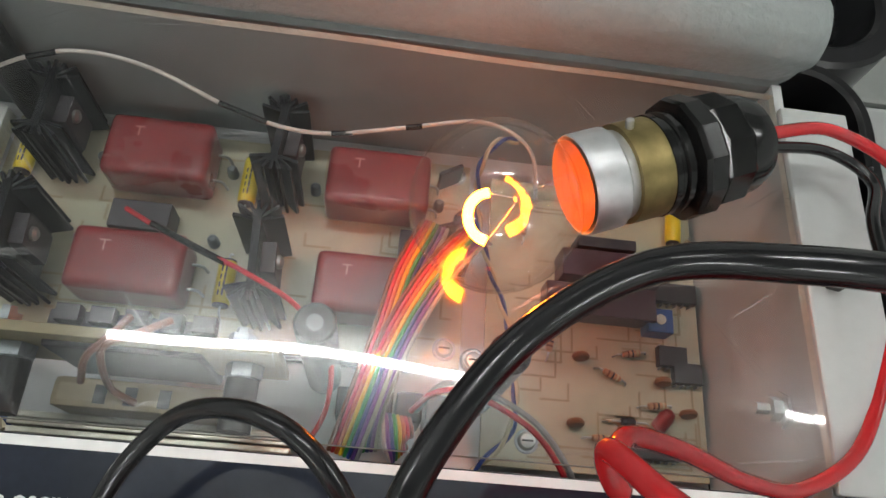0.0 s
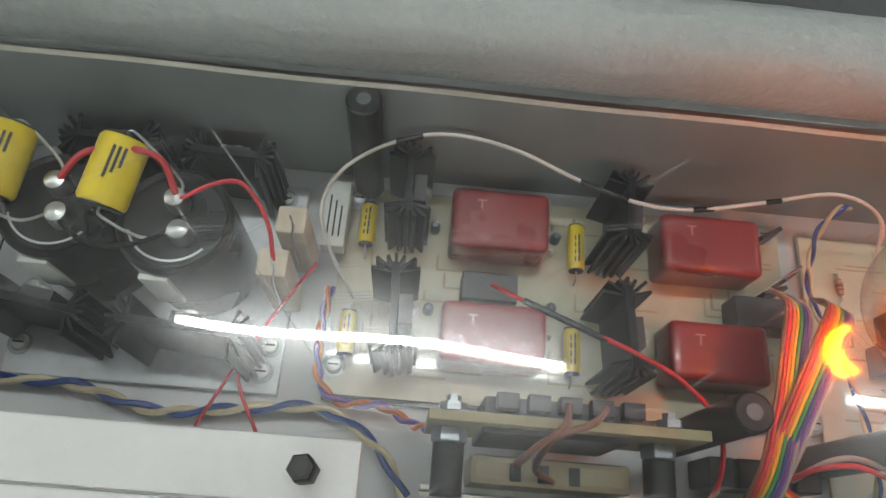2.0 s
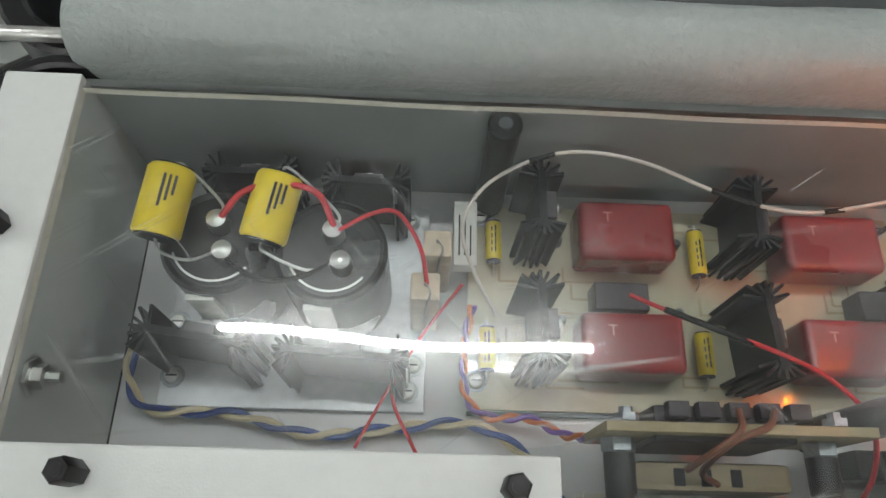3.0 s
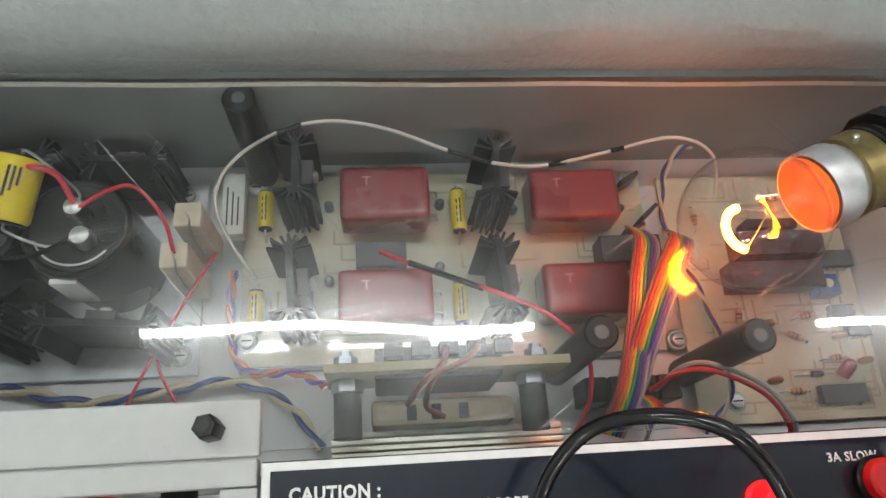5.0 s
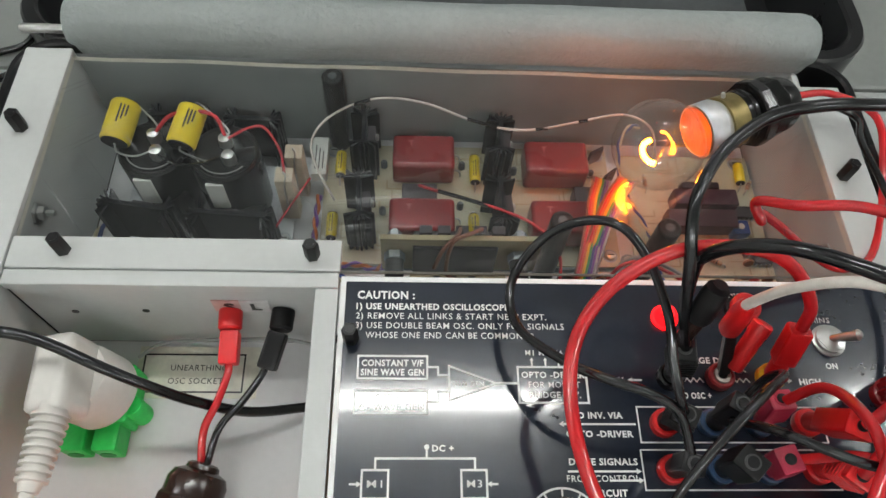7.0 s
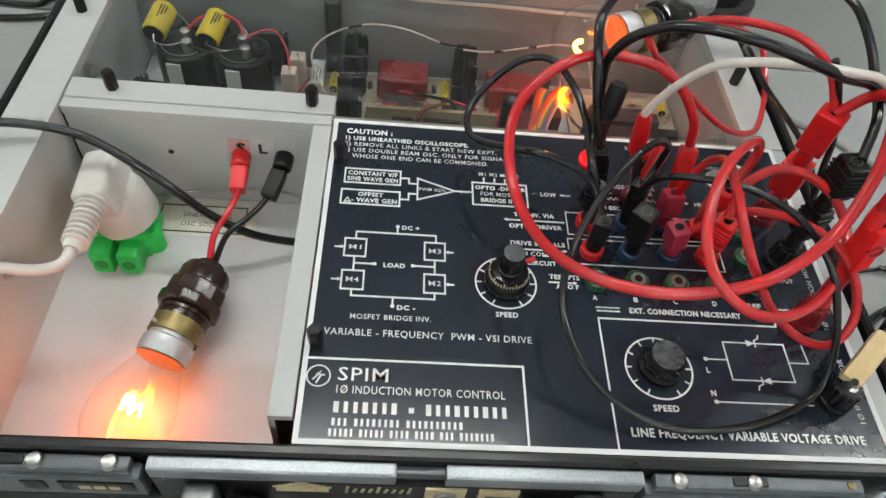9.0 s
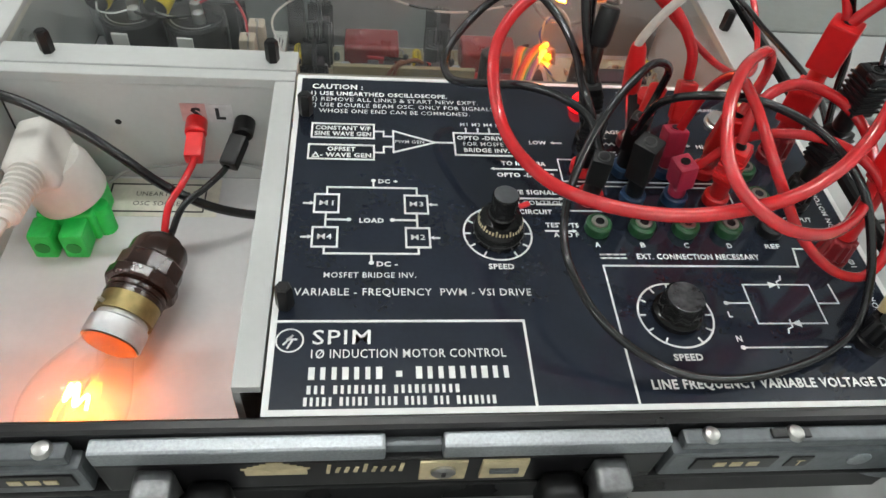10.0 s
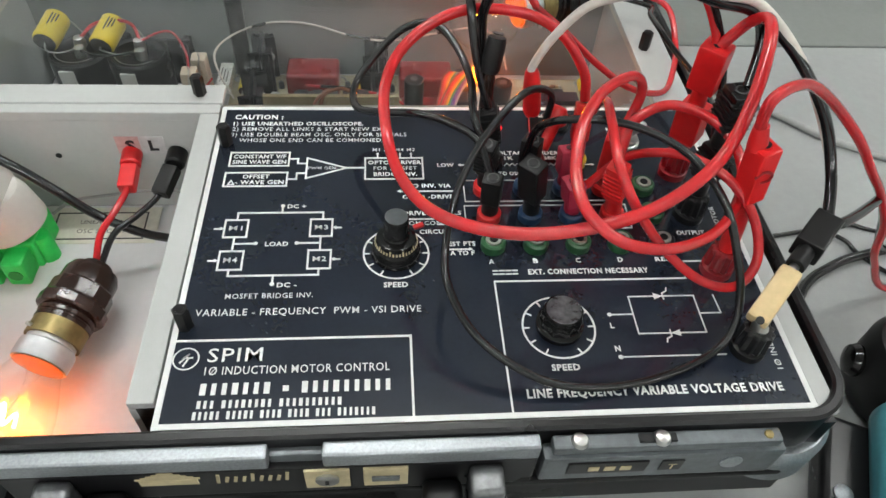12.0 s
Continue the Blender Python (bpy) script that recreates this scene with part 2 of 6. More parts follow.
def box(bm, x0, y0, z0, x1, y1, z1, bevel=0.0, m=None, seg=2):
    """A bevelled block between two corners; its level faces stay flat."""
    flat = bm.faces.layers.int.get("flat") or bm.faces.layers.int.new("flat")
    made = bmesh.ops.create_cube(bm, size=1.0)["verts"]
    for v in made:
        v.co = Vector(((x0 + x1) / 2 + v.co.x * (x1 - x0), (y0 + y1) / 2 + v.co.y * (y1 - y0), (z0 + z1) / 2 + v.co.z * (z1 - z0)))
    if bevel:
        edges = list({e for v in made for e in v.link_edges})
        made = [g for g in bmesh.ops.bevel(bm, geom=edges, offset=bevel, segments=seg, affect="EDGES", profile=0.6)["verts"]]
    for f in {f for v in made for f in v.link_faces}:
        f.normal_update()
        if max(abs(c) for c in f.normal) > 0.9995:
            f[flat] = 1
    if m is not None:
        bmesh.ops.transform(bm, matrix=m, verts=list({v for v in made}))
    return bm


def boxed(*a, **k):
    return box(bmesh.new(), *a, **k)


def lathe(profile, m=None, n=28, bm=None, sides=None):
    """Turns (radius, height) pairs about the z axis; sides: flat-sided like a nut."""
    bm = bm or bmesh.new()
    n = sides or n
    rings = []
    for r, z in profile:
        rings.append([bm.verts.new((max(r, 1e-6) * math.cos(math.tau * i / n), max(r, 1e-6) * math.sin(math.tau * i / n), z)) for i in range(n)])
    for a, b in zip(rings, rings[1:]):
        for i in range(n):
            bm.faces.new((a[i], a[(i + 1) % n], b[(i + 1) % n], b[i]))
    bm.faces.new(rings[0][::-1]), bm.faces.new(rings[-1])
    if m is not None:
        bmesh.ops.transform(bm, matrix=m, verts=[v for ring in rings for v in ring])
    return bm


def along(a, b):
    """A pose at a with its z axis towards b."""
    a, b = Vector(a), Vector(b)
    return Matrix.Translation(a) @ (b - a).to_track_quat("Z", "Y").to_matrix().to_4x4()


def smooth_path(points, per=10):
    """A Catmull-Rom curve through the points."""
    p = [Vector(q) for q in points]
    p = [2 * p[0] - p[1]] + p + [2 * p[-1] - p[-2]]
    out = []
    for i in range(1, len(p) - 2):
        for k in range(per):
            t = k / per
            a, b, c, d = p[i - 1], p[i], p[i + 1], p[i + 2]
            out.append(0.5 * (2 * b + (c - a) * t + (2 * a - 5 * b + 4 * c - d) * t * t + (3 * b - a - 3 * c + d) * t ** 3))
    return out + [p[-2]]


def hose(points, r, bm=None, n=10, per=8, smoothed=True, flat=None):
    """A round cord swept along the points; flat: a (half width, half thickness) for a ribbon."""
    bm = bm or bmesh.new()
    path = smooth_path(points, per) if smoothed else [Vector(q) for q in points]
    side, rings = None, []
    for i, q in enumerate(path):
        way = (path[min(i + 1, len(path) - 1)] - path[max(i - 1, 0)]).normalized()
        if side is None:
            side = way.cross(Vector((0, 0, 1)) if abs(way.z) < 0.9 else Vector((0, 1, 0)))
        side = (side - way * side.dot(way)).normalized()
        up = way.cross(side)
        a, b = flat if flat else (r, r)
        rings.append([bm.verts.new(q + side * a * math.cos(math.tau * k / n) + up * b * math.sin(math.tau * k / n)) for k in range(n)])
    for a, b in zip(rings, rings[1:]):
        for k in range(n):
            bm.faces.new((a[k], a[(k + 1) % n], b[(k + 1) % n], b[k]))
    bm.faces.new(rings[0][::-1]), bm.faces.new(rings[-1])
    return bm


def strip(bm, a, b, w, z=0.0, h=0.0003):
    """A printed line from a to b on a level plane."""
    a, b = Vector((*a, 0)), Vector((*b, 0))
    d = (b - a).normalized()
    s = Vector((-d.y, d.x, 0)) * w / 2
    d = d * w / 2
    low = [bm.verts.new(q + Vector((0, 0, z))) for q in (a - d - s, b + d - s, b + d + s, a - d + s)]
    top = [bm.verts.new(v.co + Vector((0, 0, h))) for v in low]
    bm.faces.new(top), bm.faces.new(low[::-1])
    for i in range(4):
        bm.faces.new((low[i], low[(i + 1) % 4], top[(i + 1) % 4], top[i]))
    return bm


def lettering(words, x, y, width, height, parent, m=Matrix.Identity(4), material=None, bold=0.034, z=0.0004, name="lettering", tall=0.0003):
    """Words in the built-in font, fitted to a width and capital height, on the plane of m."""
    cu = bpy.data.curves.new("lettering", "FONT")
    cu.body, cu.size, cu.offset, cu.extrude = words, 1.0, min(bold, 0.004) if "M" in words else bold, 0.0
    cu.resolution_u, cu.space_character = 2, 1.10
    ob = bpy.data.objects.new("lettering", cu)
    scene.collection.objects.link(ob)
    bpy.context.view_layer.update()
    me = bpy.data.meshes.new_from_object(ob.evaluated_get(bpy.context.evaluated_depsgraph_get()))
    bpy.data.objects.remove(ob)
    bpy.data.curves.remove(cu)
    xs, ys = [v.co.x for v in me.vertices], [v.co.y for v in me.vertices]
    cap = 0.73
    sx, sy = width / (max(xs) - min(xs)), height / cap
    for v in me.vertices:
        v.co = m @ Vector((x + (v.co.x - min(xs)) * sx, y + v.co.y * sy, z))
    me.materials.clear()
    me.materials.append(material or INK)
    t = new(name, me)
    t.parent = parent
    if parent.type == "EMPTY":
        t.matrix_parent_inverse = parent.matrix_basis.inverted()
    return t


# ---- the room, the table and the strip lights ----
BED = -0.078     # top of the table under the case
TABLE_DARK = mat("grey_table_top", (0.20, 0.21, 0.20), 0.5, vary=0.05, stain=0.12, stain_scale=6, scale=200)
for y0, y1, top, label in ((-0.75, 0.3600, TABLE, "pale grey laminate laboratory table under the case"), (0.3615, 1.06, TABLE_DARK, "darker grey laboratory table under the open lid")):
    table = thing("table", (0, y0 + 0.3, BED - 0.75), label, "table", "laboratory tables")
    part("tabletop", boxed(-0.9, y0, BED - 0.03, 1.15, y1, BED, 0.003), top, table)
    for x in (-0.85, 1.1):
        for y in (y0 + 0.05, y1 - 0.05):
            part("leg", boxed(x - 0.02, y - 0.02, BED - 0.75, x + 0.02, y + 0.02, BED - 0.03, 0.002), DARK_ALLOY, table)
FLOOR_MAT = mat("grey_floor_tiles", (0.30, 0.30, 0.29), 0.4, stain=0.2, stain_scale=3)
tagged(part("floor", boxed(-3, -3, BED - 0.85, 3.4, 3.2, BED - 0.75), FLOOR_MAT, None, "grey floor of the room"), kind="structure")
tagged(part("ceiling", boxed(-3, -3, 2.05, 3.4, 3.2, 2.15), CEILING, None, "dull pale ceiling"), kind="structure")
for nm, b in (("wall_north", (-3, 3.2, BED - 0.75, 3.4, 3.3, 2.05)), ("wall_south", (-3, -3.1, BED - 0.75, 3.4, -3, 2.05)),
              ("wall_west", (-3.1, -3, BED - 0.75, -3, 3.2, 2.05)), ("wall_east", (3.4, -3, BED - 0.75, 3.5, 3.2, 2.05))):
    tagged(part(nm, boxed(*b), WALL, None, "plain pale painted wall"), kind="structure")
for x in (-0.68, 1.40, -2.70):
    for y in (0.69, -1.9):
        lamp = thing("strip_light", (x + 0.6, y, 1.95), "white fluorescent strip light under the ceiling", "lamp", "strip lights")
        part("housing", boxed(x - 0.02, y - 0.012, 1.965, x + 1.22, y + 0.012, 2.05, 0.004), WALL, lamp)
        part("tube", lathe([(0.013, 0), (0.013, 1.16)], along((x + 0.02, y, 1.9), (x + 1.2, y, 1.9)), 16), TUBE_GLOW, lamp, "bright white tube")
        for e in (x + 0.005, x + 1.18):
            part("end_cap", boxed(e, y - 0.016, 1.884, e + 0.016, y + 0.016, 1.965, 0.002), WALL, lamp)

# ---- the case ----
DEEP = -0.066    # floor of the tray and of the window compartment
BACK = 0.301
case = thing("briefcase", (0.04, 0.15, BED), "open black hard-shell briefcase with grey metal trim on the table", "briefcase")


def rounded_ring(x0, y0, x1, y1, r, profile, n=8):
    """Sweeps a closed profile of (outward, height) round a rounded rectangle."""
    bm = bmesh.new()
    spots = []
    for cx, cy, a0 in ((x1 - r, y1 - r, 0), (x0 + r, y1 - r, 90), (x0 + r, y0 + r, 180), (x1 - r, y0 + r, 270)):
        for k in range(n + 1):
            a = radians(a0 + 90 * k / n)
            spots.append((cx, cy, math.cos(a), math.sin(a)))
    rings = [[bm.verts.new((cx + c * (r + o), cy + s * (r + o), z)) for o, z in profile] for cx, cy, c, s in spots]
    m = len(profile)
    for a, b in zip(rings, rings[1:] + rings[:1]):
        for i in range(m):
            bm.faces.new((a[i], a[(i + 1) % m], b[(i + 1) % m], b[i]))
    return bm


OUT = (-0.163, -0.0003, 0.251, 0.304)
part("rim", rounded_ring(*OUT, 0.016, [(0.0, -0.03), (0.0, 0.0004), (0.0012, 0.0015), (0.0036, 0.0015), (0.0048, 0.0004), (0.0048, -0.03)]), BLACK, case, "glossy black rim")
part("shell", rounded_ring(*OUT, 0.016, [(0.0, -0.070), (0.0, -0.028), (0.0050, -0.026), (0.0058, -0.028), (0.0036, -0.050), (0.0010, -0.071), (-0.04, BED + 0.0005), (-0.04, -0.070)]), MATT, case, "black ribbed shell")
part("bottom", boxed(-0.13, 0.03, BED + 0.0005, 0.22, 0.27, -0.070), MATT, case)
# grey front frame with its notch
part("front_frame", boxed(-0.051, -0.0112, -0.0095, 0.0400, -0.0052, -0.0010, 0.0012), ALLOY, case, "grey metal front frame")
part("front_frame", boxed(0.0585, -0.0112, -0.0095, 0.1350, -0.0052, -0.0010, 0.0012), ALLOY, case, "grey metal front frame")
part("front_notch", boxed(0.0400, -0.0085, -0.0105, 0.0585, -0.0052, -0.0045, 0.0006), DARK_ALLOY, case, "worn notch in the frame")
part("front_plate", boxed(-0.051, -0.0110, -0.030, 0.1350, -0.0056, -0.0096, 0.001), BLACK, case, "black name plate with gold print")
part("front_foot", boxed(-0.150, -0.0108, -0.0345, 0.236, -0.0056, -0.0302, 0.0015), MATT, case)


def latch_unit(inner, outer, rivets, badge):
    """A case latch between two ends, with its two rivets, badge and key dial."""
    x0, x1 = min(inner, outer), max(inner, outer)
    out = 1 if outer > inner else -1
    latch = part("latch", boxed(x0, -0.0125, -0.0260, x1, -0.0056, -0.0075, 0.0016), DARK_ALLOY, case, "worn grey metal latch")
    part("latch_top", boxed(x0 + 0.003, -0.0112, -0.0075, x1 - 0.003, -0.0054, -0.0022, 0.0012), DARK_ALLOY, latch)
    part("slot", boxed(x0 + 0.034, -0.0100, -0.0030, x0 + 0.048, -0.0066, -0.0014, 0.0004), BLACK, latch)
    for x in rivets:
        part("rivet", lathe([(0.0032, 0), (0.0032, 0.0008), (0.0025, 0.0019), (0.0008, 0.0024)], Matrix.Translation((x, -0.0084, -0.0024)), 18), STEEL, latch)
    part("end_rivet", lathe([(0.0018, 0), (0.0016, 0.0008), (0.0006, 0.0011)], Matrix.Translation((outer - out * 0.008, -0.0084, -0.0024)), 14), BRASS, latch)
    a, b = badge
    part("badge", boxed(a, -0.0132, -0.0195, b, -0.0122, -0.0110, 0.0004), BLACK, latch, "oval black badge")
    for k in range(3):
        x = a + (b - a) * (0.26 + 0.20 * k)
        part("badge_bar", boxed(x, -0.0135, -0.0168, x + 0.0040, -0.0131, -0.0138), GOLD, latch, "gold print bar")
    part("letter_plate", boxed(*sorted((badge[1 if out > 0 else 0] + out * 0.0050, badge[1 if out > 0 else 0] + out * 0.0135))[:1], -0.0130, -0.0195, max(badge[1 if out > 0 else 0] + out * 0.0050, badge[1 if out > 0 else 0] + out * 0.0135), -0.0124, -0.0115, 0.0003), BLACK, latch, "small dark square plate")
    x = outer - out * 0.019
    if out > 0:
        lettering("T", 0.1838, -0.0180, 0.0032, 0.0044, latch, pose(0, -0.0130, 0, 90), GOLD, 0.02, 0.0002)
    part("key_dial", lathe([(0.0042, 0), (0.0042, 0.0006), (0.0034, 0.0010)], along((x, -0.0124, -0.0150), (x, -0.03, -0.0150)), 20), ALLOY, latch)


latch_unit(-0.054, -0.1420, (-0.064, -0.090), (-0.084, -0.057))
latch_unit(0.1365, 0.2270, (0.149, 0.179), (0.146, 0.176))
# gold marks on the name plate
plate_m = pose(0, -0.01105, 0, 90)
gold = bmesh.new()
for k in range(5):
    w = 0.0105 - 0.0021 * k
    strip(gold, (0.0045 - w, -0.0143 + 0.0011 * k), (0.0045 + w, -0.0143 + 0.0011 * k), 0.0011)
strip(gold, (-0.0035, -0.0170), (0.0125, -0.0170), 0.0040)
bmesh.ops.transform(gold, matrix=plate_m, verts=gold.verts)
part("arrow_mark", gold, GOLD, case, "gold arrow mark", smooth=False)
for k in range(9):
    x = 0.0212 + k * 0.0030
    bars = strip(bmesh.new(), (x, -0.0178 if k else -0.0184), (x + 0.0006, -0.0150 if k % 4 else -0.0128), 0.0012)
    bmesh.ops.transform(bars, matrix=plate_m, verts=bars.verts)
    part("name_bar", bars, GOLD, case, "gold bar of the maker's script", smooth=False)
for x in (0.0515, 0.0723):
    lockp = part("lock_plate", boxed(x, -0.0120, -0.0250, x + 0.0160, -0.0106, -0.0110, 0.0004), GOLD, case, "gold lock plate")
    if x < 0.06:
        part("lock", lathe([(0.0042, 0), (0.0042, 0.001), (0.0036, 0.0014)], along((x + 0.008, -0.0119, -0.0175), (x + 0.008, -0.03, -0.0175)), 20), STEEL, lockp)
        part("keyhole", boxed(x + 0.0073, -0.0137, -0.0190, x + 0.0087, -0.0130, -0.0163), BLACK, lockp)
    else:
        part("slider", boxed(x + 0.003, -0.0130, -0.0194, x + 0.0130, -0.0118, -0.0166, 0.0003), DARK_ALLOY, lockp)
# carrying handle folded down
handle = part("handle", hose([(-0.032, -0.015, -0.025), (-0.032, -0.029, -0.034), (-0.020, -0.035, -0.044), (0.045, -0.037, -0.049), (0.108, -0.035, -0.044), (0.117, -0.029, -0.034), (0.117, -0.015, -0.025)], 0.0075, n=14), MATT, case, "folded black carrying handle")
for x in (-0.033, 0.1163):
    part("handle_mount", boxed(x - 0.0062, -0.0225, -0.0370, x + 0.0062, -0.0108, -0.0118, 0.0024, seg=3), WORN, case, "worn grey handle mount")
    part("handle_pivot", boxed(x + (0.008 if x < 0 else -0.023), -0.0240, -0.0400, x + (0.023 if x < 0 else -0.008), -0.0112, -0.0200, 0.0045, seg=3), MATT, case)
# corner bumper
part("corner_guard", lathe([(0.0245, 0), (0.0262, 0.002), (0.0262, 0.018), (0.0240, 0.021)], Matrix.Translation((0.235, 0.0157, -0.042)), 40), ALLOY, case, "polished grey corner guard")

# ---- the padded lid, open behind ----
lid = thing("case_lid", (0.04, 0.33, BED), "open briefcase lid with a rolled grey vinyl lining", "case lid")
prof = [(0.3045, -0.030), (0.3038, -0.010), (0.3030, 0.001), (0.3032, 0.0085), (0.3070, 0.0160), (0.3150, 0.0200), (0.3230, 0.0185), (0.3285, 0.0110), (0.3300, 0.000), (0.3300, -0.040)]
LX0, LX1 = -0.1430, 0.2385


def lid_roll():
    bm = bmesh.new()
    fine = smooth_path([(0, y, z) for y, z in prof], 7)
    c = Vector((0, 0.3165, -0.005))
    rings = []
    xs = [LX0 + 0.0006, LX0 + 0.002, LX0 + 0.005, LX0 + 0.010] + [LX0 + 0.010 + (LX1 - LX0 - 0.020) * k / 220 for k in range(1, 220)] + [LX1 - 0.010, LX1 - 0.005, LX1 - 0.002, LX1 - 0.0006]
    for x in xs:
        e = min(x - LX0, LX1 - x)
        k = 1.0 if e >= 0.010 else 1 - 0.20 * (1 - e / 0.010) ** 2
        ring = []
        for q in fine:
            d = q - c
            wob = (0.15 if q.z < 0.004 and q.y < 0.312 else 1.0) * (0.0009 * noise.noise(Vector((x * 22, q.y * 60, q.z * 60))) + 0.00022 * noise.noise(Vector((x * 120, q.y * 330, q.z * 330))))
            ring.append(bm.verts.new((x, c.y + d.y * k + wob, c.z + d.z * k)))
        rings.append(ring)
    for a, b in zip(rings, rings[1:]):
        for i in range(len(fine) - 1):
            bm.faces.new((a[i], a[i + 1], b[i + 1], b[i]))
        bm.faces.new((a[-1], a[0], b[0], b[-1]))
    bm.faces.new(rings[0]), bm.faces.new(rings[-1][::-1])
    return bm


part("lining", lid_roll(), VINYL, lid, "wrinkled grey vinyl lining")
part("hinge", lathe([(0.0020, 0), (0.0024, 0.001), (0.0024, 0.028), (0.0020, 0.029)], along((-0.1700, 0.3170, -0.0010), (-0.1400, 0.3170, -0.0010)), 16), STEEL, lid, "bright steel hinge pin")
LID = (-0.170, 0.322, 0.272, 0.620)
part("lid_rim", rounded_ring(*LID, 0.022, [(0.0, -0.030), (0.0, -0.0060), (0.0015, -0.0045), (0.0075, -0.0045), (0.009, -0.0060), (0.009, BED + 0.0010), (-0.030, BED + 0.0005), (-0.030, -0.064), (-0.004, -0.060)]), BLACK, lid, "black lid rim lying open on the table")
part("lid_floor", boxed(-0.165, 0.330, -0.064, 0.267, 0.612, -0.062), mat("dark_lid_lining", (0.06, 0.065, 0.068), 0.6, bump=0.5, bump_scale=330), lid, "dark grey lid lining")

# ---- the white chassis in the case ----
chassis = thing("trainer_chassis", (0.0, 0.15, DEEP), "white laminate trainer chassis fitted inside the briefcase", "chassis")
part("left_rail", boxed(-0.1615, 0.001, -0.0012, -0.139, BACK, 0.0022, 0.0008), WHITE, chassis)
part("right_rail", boxed(0.2275, 0.1795, -0.0030, 0.2485, BACK - 0.010, -0.0004, 0.0008), WHITE, chassis)
part("right_edge", boxed(0.2412, -0.001, -0.0040, 0.2490, 0.1790, -0.0010, 0.0006), WHITE, chassis)
part("ledge", boxed(-0.1385, 0.1800, -0.0020, -0.0005, 0.1950, 0.0015, 0.0008), WHITE, chassis)
part("ledge_lip", boxed(-0.1385, 0.1725, -0.0045, -0.0010, 0.1795, 0.0010, 0.0008), WHITE, chassis)
part("tray_back_wall", boxed(-0.1385, 0.1740, DEEP, -0.0105, 0.1785, -0.0045), WHITE, chassis)
part("tray_left_wall", boxed(-0.1430, 0.000, DEEP, -0.1395, 0.1740, -0.0015), WHITE, chassis)
part("divider_top", boxed(-0.0105, 0.0105, -0.0035, -0.0008, 0.1722, 0.0005, 0.0006), WHITE, chassis)
part("divider_wall", boxed(-0.0105, 0.0105, DEEP, -0.0080, 0.1738, -0.0035), WHITE, chassis)
part("tray_floor", boxed(-0.1430, -0.003, DEEP - 0.003, -0.0008, 0.1738, DEEP), PAPER, chassis, "white paper lined tray floor")
part("window_floor", boxed(-0.1385, 0.1790, DEEP - 0.003, 0.2270, BACK, DEEP), PAPER, chassis, "white paper lined compartment floor")
part("window_left_wall", boxed(-0.1425, 0.1952, DEEP, -0.1392, BACK, -0.0012), WHITE, chassis)
part("window_right_wall", boxed(0.2275, 0.1792, DEEP, 0.2305, BACK, -0.0032), WHITE, chassis)
part("window_back_wall", boxed(-0.1425, BACK - 0.0002, DEEP, 0.2305, BACK + 0.0025, -0.0040), BACKING, chassis, "smooth grey back wall")
part("front_fillet", boxed(-0.1400, -0.0035, DEEP, 0.2480, -0.0010, -0.0045), BLACK, chassis)
for x, z in ((-0.089, -0.0284), (-0.1205, -0.0300)):
    part("hole", lathe([(0.0016, 0), (0.0016, 0.0008)], along((x, 0.1745, z), (x, 0.16, z)), 12), BLACK, chassis)
for x, y, z, q in ((0.2265, 0.2030, -0.018, -1), (-0.1385, 0.2130, -0.0100, 1), (-0.1390, 0.085, -0.020, 1)):
    s = part("bolt", lathe([(0.0052, 0), (0.0052, 0.0010), (0.0034, 0.0012), (0.0034, 0.0040), (0.0016, 0.0042), (0.0016, 0.0080)], along((x, y, z), (x + q, y, z)), 6), STEEL, chassis, "steel nut and bolt end")


def post(x, y, z, tall=0.011):
    p = thing("standoff", (x, y, z), "black hexagonal plastic standoff screwed upright", "standoff", "black standoffs")
    part("post_body", lathe([(0.0030, 0), (0.0033, 0.0006), (0.0033, tall - 0.0008), (0.0028, tall)], Matrix.Translation((x, y, z)) @ Matrix.Rotation(radians(random.uniform(-20, 20)), 4, "Z"), sides=6), MATT, p)
    part("bore", lathe([(0.0016, 0), (0.0016, 0.0003)], Matrix.Translation((x, y, z + tall)), 12), BLACK, p)


for x, y, z in ((-0.116, 0.1880, 0.0015), (-0.0125, 0.1870, 0.0015), (-0.1500, 0.2510, 0.0022), (0.2345, 0.2350, -0.0004), (0.0055, 0.1500, 0.0), (0.0045, 0.0435, 0.0)):
    post(x, y, z)


# ---- the clear acrylic window ----
def sheet(x0, y0, x1, y1, z, h, nx=120, ny=24):
    bm = bmesh.new()
    grid = {}
    for s in (0, 1):
        for i in range(nx + 1):
            for j in range(ny + 1):
                u, v = i / nx, j / ny
                px, py = x0 + (x1 - x0) * u, y0 + (y1 - y0) * v
                sag = (py - 0.185) * (0.007 - 0.085 * px + 0.0030 * math.cos(math.tau * (px + 0.078) / 0.088)) - 0.0007
                grid[s, i, j] = bm.verts.new((x0 + (x1 - x0) * u, y0 + (y1 - y0) * v, z + sag + s * h))
    for i in range(nx):
        for j in range(ny):
            bm.faces.new((grid[1, i, j], grid[1, i + 1, j], grid[1, i + 1, j + 1], grid[1, i, j + 1]))
            bm.faces.new((grid[0, i, j], grid[0, i, j + 1], grid[0, i + 1, j + 1], grid[0, i + 1, j]))
    rim = [(i, 0) for i in range(nx)] + [(nx, j) for j in range(ny)] + [(i, ny) for i in range(nx, 0, -1)] + [(0, j) for j in range(ny, 0, -1)]
    for a, b in zip(rim, rim[1:] + rim[:1]):
        bm.faces.new((grid[0, *a], grid[0, *b], grid[1, *b], grid[1, *a])).material_index = 1
    return bm


